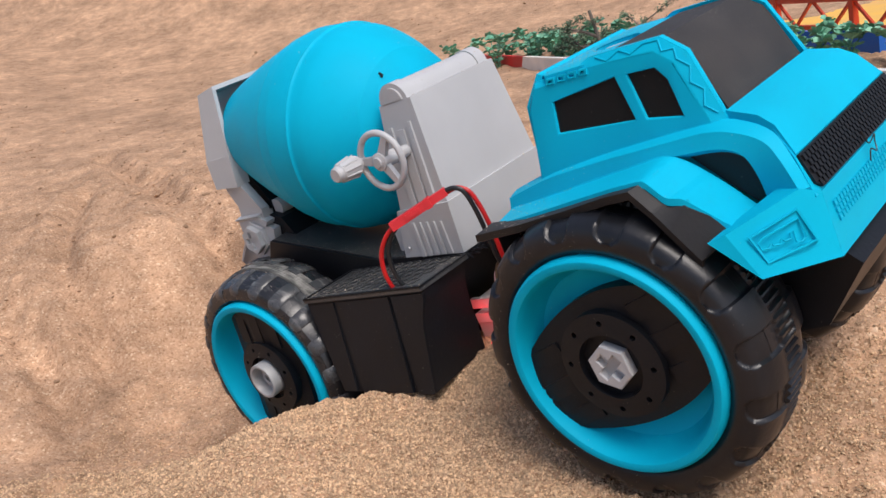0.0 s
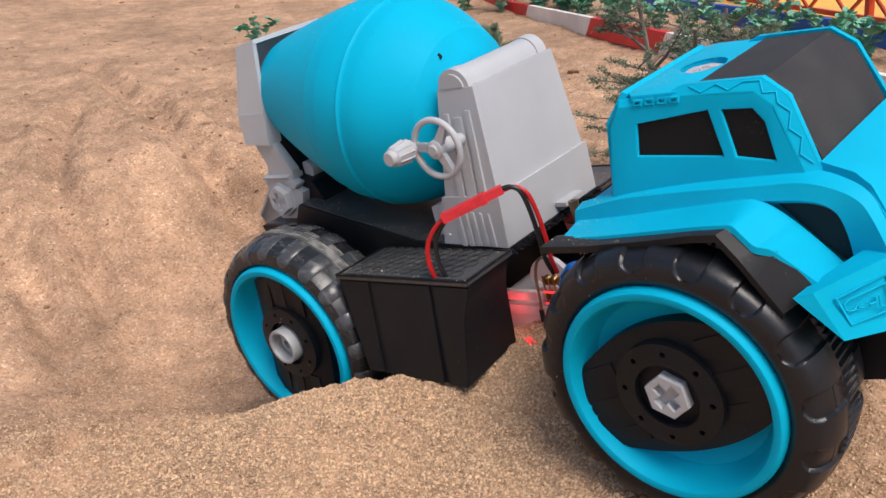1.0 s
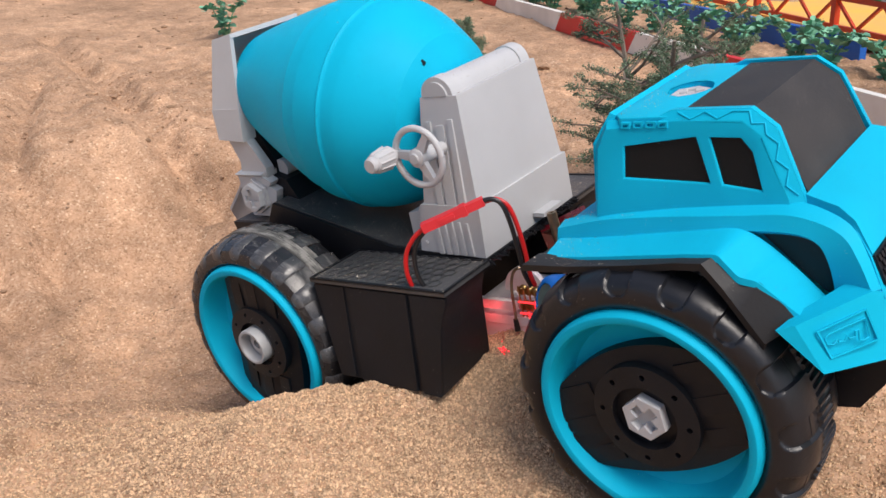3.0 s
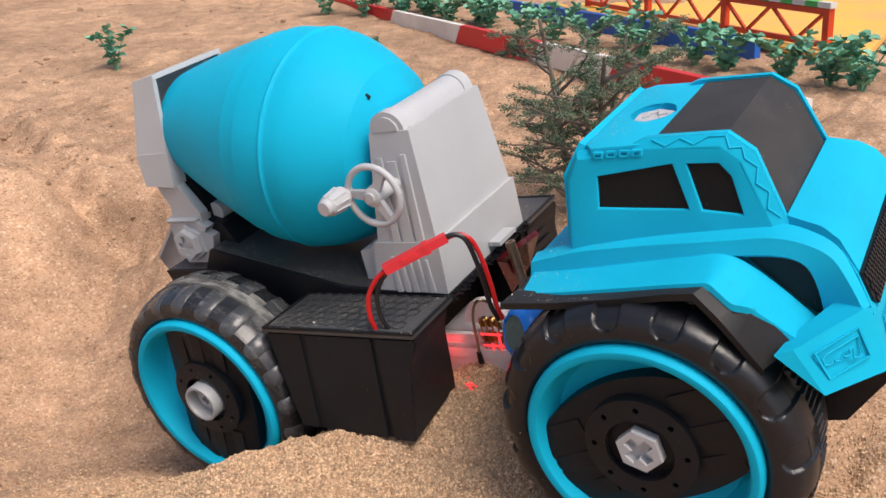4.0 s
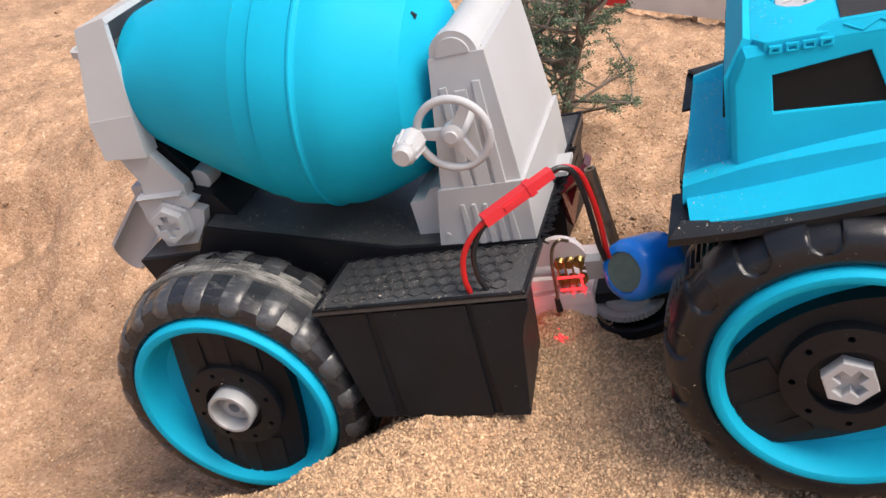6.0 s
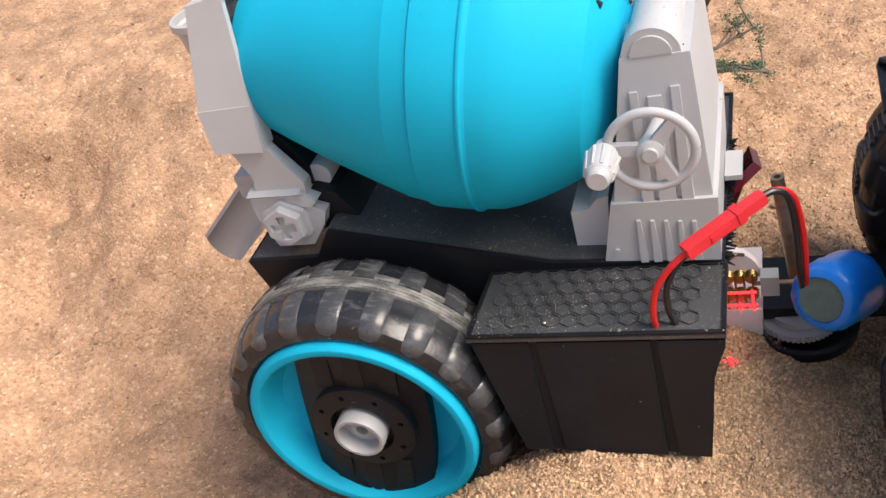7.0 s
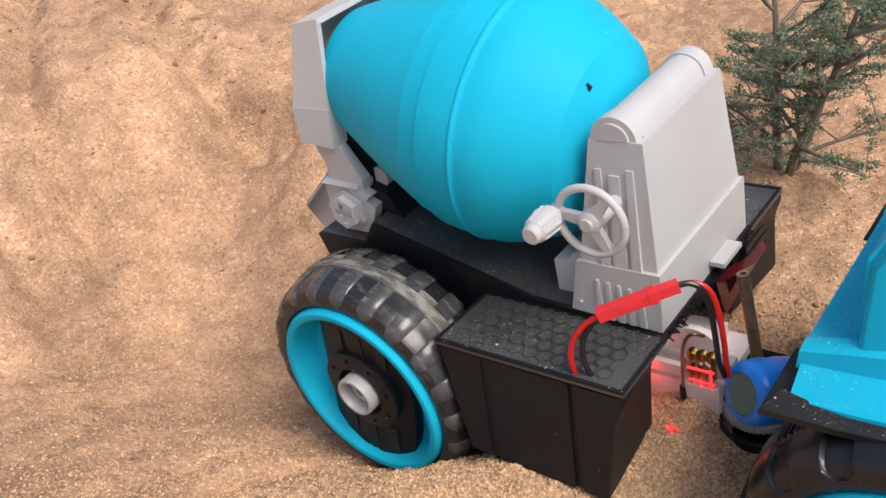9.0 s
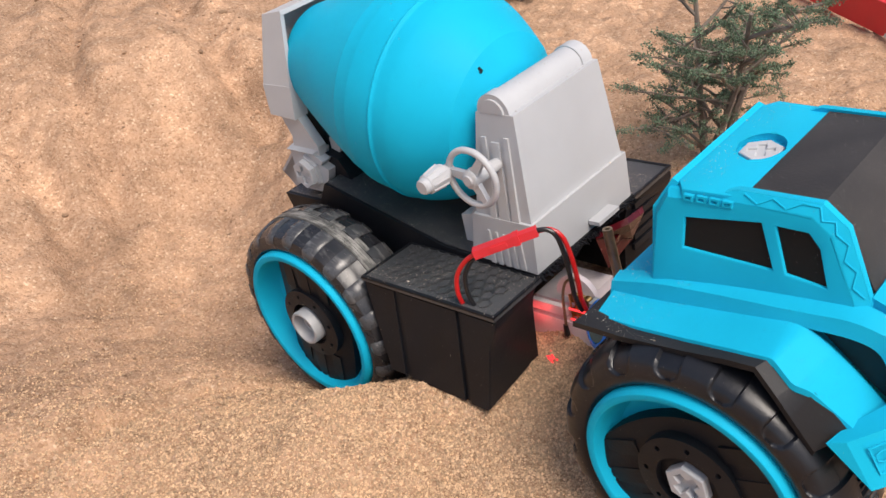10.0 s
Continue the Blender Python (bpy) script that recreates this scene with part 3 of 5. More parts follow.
def build_rear_body():
    ring = [(-46, 39, 50.5), (-15, 39, 50.8), (-7, 39, 62.6), (74, 39, 42.4), (132, 39, 40), (132, 39, 36.4), (104, 39, 35), (98, 39, 8), (92, 39, -4), (60, 39, 2), (40, 39, 14), (-36, 39, 16)]
    bed = part("rear_bed", bevelled(mirrored(ring, MID), 1.9, 4, 20), BLACK, truck, "black plastic rear bed with sloping sides and sand dust")
    way = [(-44.6, 50.55), (-15.8, 50.85), (-15.0, 51.3), (-8.0, 61.6), (-6.4, 62.55), (-4.6, 62.3), (73.0, 42.9), (75.0, 42.6), (131.0, 40.3)]
    ring = [(x, 40.8, z + 0.3) for x, z in way] + [(x, 40.8, z - 0.6) for x, z in reversed(way)]
    part("bed_top", mirrored(ring, MID), BLACK_DUSTY, bed, "dusty grained top of the bed")
    part("axle", lathe([(0, 20), (5, 20), (5, 135), (0, 135)], 16), BLACK, truck)
    # torn edge where the bed was cut away
    rng = random.Random(5)
    bm = bmesh.new()
    for k in range(150):
        y = 40 + 75 * rng.random()
        tube([(131, y, 39.5 - 2 * rng.random()), (133 + 2.5 * rng.random(), y + rng.uniform(-1, 1), 38.5 + rng.uniform(-2.0, 2.4))], [0.8, 0.25], 5, bm)
    part("torn_edge", bm, BLACK, bed, "ragged cut edge of black plastic")
    return bed


def build_side_box(sign, label):
    """Lidded box beside the bed: near one as built, far one mirrored."""
    def s(p):
        return p if sign > 0 else (p[0], 2 * MID - p[1], p[2])
    face = [(50, 5.6, 38), (132.6, 6.2, 38), (132.4, 5.6, 33.5), (131.2, 4.9, 30.5), (129.6, 4.0, 26.5), (128.3, 3.0, 22), (127.6, 1.8, 16), (126.4, -0.4, 4), (125.0, -2.6, -8.3), (62, -3.0, -7.5), (50.5, 4.6, 34.5)]
    deep = [(x if x < 100 else x - 4, 39.2, z) for x, y, z in face]
    body = part("side_box", bevelled(loop_solid([s((x, y + 1.0, z)) for x, y, z in face], [s(p) for p in deep]), 0.9, 2, 40), BLACK, truck, label)
    # three panels with sunken grooves between them
    def on_face(x, z):
        return (x, 5.9 + (z - 38) * 0.195, z)
    right = [(x, z) for x, y, z in face[1:9]]
    for ring in ([(50.6, 36.2), (70.4, 36.2), (72.0, -7.0), (62.4, -7.0)], [(73.0, 36.2), (109.8, 36.2), (111.0, -7.9), (76.6, -7.4)], [(111.9, 36.2)] + [(x, min(z, 36.2)) for x, z in right] + [(114.8, -8.2)]):
        bm = loop_solid([s(on_face(x, z)) for x, z in ring], [s((p[0], p[1] + 1.3, p[2])) for p in (on_face(x, z) for x, z in ring)])
        part("side_panel", bevelled(bm, 0.35, 2, 30), BLACK, body)
    lid = loop_solid([s(p) for p in [(49.4, 4.8, 39.3), (133, 5.2, 39.3), (133, 5.2, 37.4), (49.4, 4.8, 37.4)]], [s(p) for p in [(51, 39, 39.3), (133, 39, 39.3), (133, 39, 37.4), (51, 39, 37.4)]])
    lid = part("lid", bevelled(lid, 0.5, 2), BLACK_DUSTY, body, "dusty black lid with a honeycomb pattern")
    edge = [(49.4, 4.8), (133, 5.2), (133, 38.8), (51, 38.8)]
    field = [(51.0, 6.4), (131.6, 6.8), (131.6, 37.8), (52.2, 37.8)]
    part("lid_rim", holed_plate(edge, [field], lambda u, v, d: s((u, v, 39.8 - d)), 1.0), BLACK, lid)
    return lid, s


near_bed = build_rear_body()
near_lid, keep = build_side_box(1, "black box beside the bed with upright seams")
far_lid, flip = build_side_box(-1, "black box on the far side of the bed")


def honeycomb(lid, side, x0, x1, y0, y1):
    """Raised hexagon rims in a recessed field."""
    pitch = 6.35
    bm0 = holed_plate(ngon(6, 3.45, math.pi / 6), [ngon(6, 2.85, math.pi / 6)], lambda u, v, d: (u, v, 0.6 - d), 0.7)
    first = part("hexagon", bm0, BLACK_DUSTY, lid)
    row, y, made = 0, y0, 0
    while y < y1:
        x = x0 + (pitch / 2 if row % 2 else 0)
        while x < x1:
            ob = first if not made else first.copy()
            if made:
                scene.collection.objects.link(ob)
            px, py, pz = side((x, y, 39.3))
            ob.matrix_local = mmat(px, py, pz)
            made += 1
            x += pitch
        y += pitch * 0.866
        row += 1


honeycomb(near_lid, keep, 58.5, 124, 12.7, 36)


def build_tower():
    base = [(92.5, 39.6, 40), (131, 39.6, 40), (132, 40.6, 64.5), (98, 40.6, 64.5)]
    tower = part("tower", bevelled(mirrored(base, MID), 0.8, 2), GREY, truck, "light grey plastic drum stand with ribs and a rounded top")
    up = [(99, 42.2, 64.3), (130.5, 42.2, 64.3), (128.3, 46.6, 113.2), (107.6, 46.6, 113.2)]
    part("stand_upper", bevelled(mirrored(up, MID), 0.9, 2), GREY, tower)
    for x0, x1, h in ((108.6, 112.2, 102.5), (113.9, 119.3, 100.6), (121.0, 124.8, 103.2)):
        y0, y1 = 41.8, 42.2 + (h - 64.3) * 0.09
        bm = loop_solid([(x0, y0 - 0.9, 64.5), (x1, y0 - 0.9, 64.5), (x1 - 0.6, y1 - 0.9, h), (x0 + 0.6, y1 - 0.9, h)], [(x0, y0 + 1.2, 64.5), (x1, y0 + 1.2, 64.5), (x1 - 0.6, y1 + 1.2, h), (x0 + 0.6, y1 + 1.2, h)])
        part("rib", bevelled(bm, 0.35, 2), GREY, tower)
    for k in range(5):
        x = 105 + 4.4 * k
        part("rib", bevelled(loop_solid([(x, 38.7, 41), (x + 2.6, 38.7, 41), (x + 1.9, 39.4, 58 - 0.4 * k), (x + 0.7, 39.4, 58 - 0.4 * k)], [(x, 41, 41), (x + 2.6, 41, 41), (x + 1.9, 41.5, 58 - 0.4 * k), (x + 0.7, 41.5, 58 - 0.4 * k)]), 0.4, 2), GREY, tower)
    # rounded top with its end caps
    def arch(r, y0, y1, zc=113.0, xc=117.0):
        pts = [(xc + r * math.cos(a), zc + r * math.sin(a) * 1.0) for a in (math.pi * k / 18 for k in range(19))]
        return loop_solid([(x, y0, z) for x, z in pts], [(x, y1, z) for x, z in pts])
    part("rounded_top", arch(8.1, 48, 107), GREY, tower)
    part("end_cap", bevelled(arch(8.8, 47.2, 54), 0.6, 2), GREY, tower)
    part("end_cap", bevelled(arch(8.8, 101, 108), 0.6, 2), GREY, tower)
    part("end_boss", bevelled(arch(6.2, 46.2, 48.5, 113.4), 0.6, 2), GREY, tower)
    # stepped flap behind the base
    ring = [(82, 48, 40.5), (93.5, 48, 40.5), (96, 48, 63), (92, 48, 62), (88.5, 48, 58), (82.3, 48, 57)]
    part("flap", bevelled(mirrored(ring, MID), 0.7, 2), GREY, tower)
    part("tab", bevelled(box(131.5, 137.6, 79.5, 96, 43.8, 45.8), 0.9, 3), GREY, tower)
    part("sprue_dot", lathe([(0, 38.9), (0.9, 38.9), (0.9, 40), (0, 40)], 12, turn=Matrix.Translation((97.5, 0, 46))), GREY, tower)
    return tower


tower = build_tower()


def build_handwheel():
    c, R = (115.7, 28.4, 92.0), 12.9
    bm = tube([(c[0] + R * math.cos(a), c[1], c[2] + R * math.sin(a)) for a in (2 * math.pi * k / 48 for k in range(49))], 1.5, 12, ends=False)
    wheel = part("handwheel", bm, GREY, truck, "light grey plastic hand wheel with a ribbed knob")
    part("shaft", tube([(c[0], c[1] - 2, c[2]), (c[0] + 1, 44, c[2] - 1)], [4.2, 2.8], 18), GREY, wheel)
    part("hub", lathe([(0, -3.4), (2.2, -3.4), (2.6, -2.8), (4.0, -2.2), (4.3, 1.5), (0, 1.5)], 24, turn=Matrix.Translation(c)), GREY, wheel)
    for a in (math.radians(172), math.radians(52), math.radians(-62)):
        d = (math.cos(a), math.sin(a))
        n = (-d[1], d[0])
        ring = [(c[0] + d[0] * q + n[0] * w, c[2] + d[1] * q + n[1] * w) for q, w in ((3, 2.2), (R - 0.6, 1.5), (R - 0.6, -1.5), (3, -2.2))]
        part("spoke", bevelled(loop_solid([(x, c[1] - 1.2, z) for x, z in ring], [(x, c[1] + 1.2, z) for x, z in ring]), 0.5, 2), GREY, wheel)
    kx, kz = c[0] - R - 0.6, c[2] + 1.6
    knob = lathe([(0, -17), (2.9, -17), (3.5, -16.2), (3.6, -14.4), (4.2, -13.8), (5.0, -5.2), (4.6, -3.4), (3.1, -2.4), (3.0, 1.5), (0, 1.5)], 24, turn=Matrix.Translation((kx, c[1], kz)))
    knob = part("knob", knob, GREY, wheel, "tapered ribbed knob")
    for k in range(10):
        a = 2 * math.pi * k / 10
        bm = tube([(kx + 4.1 * math.cos(a), c[1] - 13.4, kz + 4.1 * math.sin(a)), (kx + 4.9 * math.cos(a), c[1] - 5.0, kz + 4.9 * math.sin(a))], [0.55, 0.7], 6)
        part("knob_rib", bm, GREY, wheel)


build_handwheel()

# drum: a turned shell on a slanting axis
DRUM_A, DRUM_B = Vector((-22.5, MID, 119.3)), Vector((113.1, MID, 93.1))
DRUM_LEN = (DRUM_B - DRUM_A).length
DRUM_TURN = Matrix.Translation(DRUM_A) @ Vector((0, 1, 0)).rotation_difference(DRUM_B - DRUM_A).to_matrix().to_4x4()
profile = [(0, 10), (22, 10), (24, 2), (25.5, -4), (26.8, -3.5), *((28.4 + 0.43 * x - 0.001042 * x * x, x) for x in (56.6 * k / 16 for k in range(17))), (50.0, 58), (51.2, 65.5), (51.4, 66.4), (52.2, 67.0), (52.4, 68.4), (52.5, 75), (52.4, 82), (53.0, 82.8), (53.05, 83.6), (52.3, 84.3), (51.9, 85.2), (51.49, 91.0), (50.93, 93.3), (50.21, 95.6), (49.36, 97.9), (48.39, 100.2), (47.31, 102.5), (46.14, 104.8), (44.89, 107.1), (43.58, 109.4), (42.21, 111.7), (40.81, 114.0), (39.39, 116.3), (37.96, 118.6), (27.0, 126.0), (24.0, 127.2), (20.5, 128), (20, 128.6), (19.6, 133), (0, 133)]
drum = part("drum", lathe(profile, 240, turn=DRUM_TURN), BLUE, truck, "smooth cyan plastic mixer drum with two moulded ridges", sharp=13)
part("drum_chip", tube([(101.2, 60.4, 126.8), (102.6, 60.6, 125.4), (102.0, 60.0, 124.8)], 0.8, 6), BLACK_WIRE, drum, "dark chip on the drum")


def build_hopper():
    # side plates, joined by a top plate: a hood round the mouth of the drum
    hop = part("hopper", bevelled(plate([(-41, 44.4, 114), (-21, 46.4, 113.2), (-18.8, 53, 151.5), (-32.3, 51.3, 150)], (0, 2.4, -0.4)), 0.4, 2), GREY, truck, "light grey plastic hopper round the mouth of the drum")
    part("lower_panel", bevelled(plate([(-41.2, 43, 97.5), (-22.1, 44, 95.5), (-21, 46.2, 113.4), (-41.2, 44.2, 114.2)], (0.2, 9, 0)), 0.4, 2), GREY, hop)
    far = [(-41, 2 * MID - 44.4, 114), (-21, 2 * MID - 46.4, 113.2), (-18.8, 2 * MID - 53, 151.5), (-32.3, 2 * MID - 51.3, 150)]
    part("far_panel", bevelled(plate(far, (0, -2.4, -0.4)), 0.4, 2), GREY, hop)
    part("far_lower_panel", bevelled(plate([(-41.2, 2 * MID - 43, 97.5), (-22.1, 2 * MID - 44, 95.5), (-21, 2 * MID - 46.2, 113.4), (-41.2, 2 * MID - 44.2, 114.2)], (0.2, -2.6, 0)), 0.4, 2), GREY, hop)
    part("top_plate", bevelled(plate([(-32.3, 51.3, 150), (-18.8, 53, 151.5), (-18.8, 2 * MID - 53, 151.5), (-32.3, 2 * MID - 51.3, 150)], (0.3, 0, -2.4)), 0.4, 2), GREY, hop)
    part("back_plate", bevelled(plate([(-41, 46.5, 98), (-41, 108.5, 98), (-41, 108, 114), (-32.6, 99.5, 149), (-32.6, 55.5, 149), (-41, 47, 114)], (2.2, 0, 0)), 0.4, 1), GREY, hop)
    # filling spout behind the hood
    bm = lathe([(11.3, 0), (13.0, 0), (13.2, 2.6), (11.8, 3.4), (9.2, 28), (8.0, 28), (10.2, 3.4), (11.2, 2.4)], 32, close=True, turn=Matrix.Translation((-44.5, MID - 0.5, 138)) @ Matrix.Rotation(radians(-90), 4, "X"))
    part("spout", bm, GREY, hop)
    # arm down to the bed
    ring = [(-37.5, 46, 97.5), (-22, 46, 95.5), (-12.5, 46, 80), (-13.5, 46, 74), (-35, 46, 74), (-32.5, 46, 84)]
    part("arm", bevelled(plate(ring, (0, 5.5, 0)), 0.7, 2), GREY, hop)
    part("far_arm", bevelled(plate([(x, 2 * MID - y, z) for x, y, z in ring], (0, -5.5, 0)), 0.7, 2), GREY, hop)
    ring = [(-37, 45, 78), (-14, 45, 77.5), (-15.5, 45, 71), (-8, 45, 67.5), (-10.5, 45, 61.5), (-18, 45, 52.6), (-33.5, 45, 52.6), (-37.5, 45, 66)]
    part("bracket", bevelled(plate(ring, (0, 9, 0)), 0.8, 2), GREY, hop)
    part("far_bracket", bevelled(plate([(x, 2 * MID - y, z) for x, y, z in ring], (0, -9, 0)), 0.8, 2), GREY, hop)
    part("ledge", bevelled(loop_solid([(-36.6, 42.6, 77.6), (-14.6, 42.6, 77.2), (-14.6, 45.4, 74.8), (-36.6, 45.4, 75.2)], [(-36.6, 51, 79.4), (-14.6, 51, 79), (-14.6, 51, 75), (-36.6, 51, 75.4)]), 0.4, 2), GREY, hop)
    part("step", bevelled(plate([(-16, 44, 76), (-9.6, 44, 72.6), (-12, 44, 70.4), (-16, 44, 71)], (0, 9, 0)), 0.4, 2), GREY, hop)
    ring = [(-35, 54, 101), (-20, 54, 96), (-13, 54, 82), (-14, 54, 68), (-30, 54, 68)]
    part("throat", bevelled(mirrored(ring, MID), 0.8, 2), BLACK, hop, "black throat under the mouth of the drum")
    part("boss", bevelled(plate([(u - 24.6, 42.8, v + 64.6) for u, v in ngon(6, 10.2, 0.5)], (0, 3, 0)), 0.5, 2), GREY, hop)
    part("hex_plug", bevelled(hex_bolt(8.4, 6, 5.0, 1.75, 0.5), 0.35, 1, 50), GREY, hop, "hexagonal plug with a cross socket", mmat(-24.6, 39.6, 64.6))
    # chute: a half pipe, its lower end cut upright
    bm, a0, a1, r0, n = bmesh.new(), Vector((-44.5, 60.5, 66)), Vector((-73.6, 62, 40.9)), 9.2, 16
    way = (a1 - a0).normalized()
    side, back = Vector((-0.65, 0.03, 0.76)), Vector((0, 1, -0.06)).normalized()
    shells = []
    for r in (r0, r0 - 1.5):
        rows = []
        for s in (0, 0.3, 0.7, 1):
            rows.append([bm.verts.new(a0 + (a1 - a0) * s + way * 13 * s * math.sin(t) + r * (math.cos(t) * side + math.sin(t) * back)) for t in (math.pi * q / n for q in range(n + 1))])
        shells.append(rows)
    for rows in shells:
        for a, b in zip(rows, rows[1:]):
            for k in range(n):
                bm.faces.new((a[k], a[k + 1], b[k + 1], b[k]))
    for k in (0, n):
        for q in range(3):
            bm.faces.new((shells[0][q][k], shells[0][q + 1][k], shells[1][q + 1][k], shells[1][q][k]))
    for k in range(n):
        for q in (0, 3):
            bm.faces.new((shells[0][q][k], shells[0][q][k + 1], shells[1][q][k + 1], shells[1][q][k]))
    bmesh.ops.remove_doubles(bm, verts=bm.verts[:], dist=0.05)
    part("chute", bm, GREY, hop, "grey scoop-shaped chute")
    part("chute_neck", bevelled(box(-52, -34, 61, 90, 66, 76), 1, 2), GREY, hop)
    return hop


build_hopper()
# black cradle and rollers under the drum mouth
part("cradle", bevelled(loop_solid([(-17, 50, 56), (-17, 50, 70), (-13, 50, 75), (-4, 50, 72), (4, 50, 58)], [(-17, 105, 56), (-17, 105, 70), (-13, 105, 75), (-4, 105, 72), (4, 105, 58)]), 1.0, 2), BLACK, truck, "black cradle under the mouth of the drum")
for y in (60, 95):
    part("roller", lathe([(0, -5), (5, -5), (5, 5), (0, 5)], 20, turn=Matrix.Translation((-11, y, 77))), GREY, truck)


# ---- cab ----
def side_y(z):
    return 27.5 + (z - 62) * 0.17


cab_core = mirrored([(-35.5, 31, 48), (-35, 33, 83), (-29, 36.5, 90), (18, 37.5, 98.6), (26, 37.5, 93.5), (36, 35, 74), (36, 31, 48)], CAB_MID)
cab = part("cab", bevelled(cab_core, 0.6, 1), DARK, truck, "cyan plastic cab with dark windows and a black roof panel", TO_CAB)
SIDE = [(-35.0, 50), (-36.6, 84), (-33, 92.0), (-14, 95.6), (-9, 98.4), (18.5, 101.8), (27.5, 96.3), (38.8, 74.5), (38.8, 50)]
WIN_A = [(-24.6, 84.9), (-23.8, 73.8), (8.0, 76.4), (1.6, 91.2)]
WIN_B = [(6.2, 91.6), (16.8, 92.6), (21.0, 88.6), (25.6, 76.4), (12.2, 76.6)]


def cab_sides():
    for flip_y in (False, True):
        def lay(u, v, d):
            y = side_y(v) + d
            return (u, 2 * CAB_MID - y if flip_y else y, v)
        # the outer face is smaller than the panel: a broad slanting edge leads to roof and windscreen
        face = inset(SIDE, (1.6, 2.2, 2.6, 3.2, 3.6, 4.2, 4.6, 1.0, 0.01))
        bm = holed_plate(face, [WIN_A, WIN_B], lay, 2.6, spread_to=SIDE)
        part("cab_side", bevelled(bm, 0.55, 3, 14), BLUE, cab, "cyan side panel with two window openings")
        part("side_backing", holed_plate(SIDE, [WIN_A, WIN_B], lambda u, v, d: lay(u, v, d + 2.5), 2.7), BLUE, cab)
        for ring in (WIN_A, WIN_B):
            cu, cv = sum(u for u, _ in ring) / len(ring), sum(v for _, v in ring) / len(ring)
            part("window_pane", plate([lay(cu + (u - cu) * 1.03, cv + (v - cv) * 1.03, 1.3) for u, v in ring], (0, -0.8 if flip_y else 0.8, 0)), DARK, cab, "dark window panel")
        # zigzag moulding along the front pillar and small blocks along the roof edge
        mids = [(Vector(p) + Vector(q)) / 2 for p, q in zip(face, SIDE)][4:8]
        mids[0], mids[3], line = mids[0].lerp(mids[1], 0.12), mids[2].lerp(mids[3], 0.94), []
        for p, q, n in zip(mids, mids[1:], (5, 3, 6)):
            out = Vector((-(q - p).y, (q - p).x)).normalized()
            for k in range(n):
                off = 1.15 if (k + n) % 2 else -0.9
                v = p.lerp(q, k / n) + out * off
                line.append(lay(v.x, v.y, 1.2 + 0.6 * off))
        part("zigzag", tube(line, 0.4, 6), BLUE, cab)
        for k in range(4):
            u = -24 + 4.6 * k
            v = 92.2 + 0.6 * k
            part("roof_block", bevelled(holed_plate([(u - 1.8, v - 1), (u + 1.8, v - 0.7), (u + 1.8, v + 1.5), (u - 1.8, v + 1.2)], [[(u - 1.0, v - 0.4), (u + 1.0, v - 0.2), (u + 1.0, v + 0.8), (u - 1.0, v + 0.6)]], lambda a, b, d: lay(a, b, d - 0.7), 1.4), 0.15, 1), BLUE, cab)


cab_sides()


def strip(profile, y0, y1, thick, n=1):
    """A bent sheet across the cab: (x, z) stations, thickened downwards."""
    bm = bmesh.new()
    rows = []
    for x, z, dx, dz in profile:
        rows.append((bm.verts.new((x, y0, z)), bm.verts.new((x, y1, z)), bm.verts.new((x - dx * thick, y0, z - dz * thick)), bm.verts.new((x - dx * thick, y1, z - dz * thick))))
    for a, b in zip(rows, rows[1:]):
        bm.faces.new((a[0], a[1], b[1], b[0]))
        bm.faces.new((a[2], b[2], b[3], a[3]))
        bm.faces.new((a[0], b[0], b[2], a[2]))
        bm.faces.new((a[1], a[3], b[3], b[1]))
    bm.faces.new((rows[0][0], rows[0][2], rows[0][3], rows[0][1]))
    bm.faces.new((rows[-1][0], rows[-1][1], rows[-1][3], rows[-1][2]))
    return bm


inner = side_y(98) + 4.0
part("roof_panel", strip([(-6, 97.6, 0, 1), (18, 100.8, 0.2, 1), (26.8, 95.4, 0.75, 0.65), (38.4, 74.0, 0.9, 0.4)], inner, 2 * CAB_MID - inner, 2.4), ROOF, cab, "matt black roof panel and windscreen with sand dust")


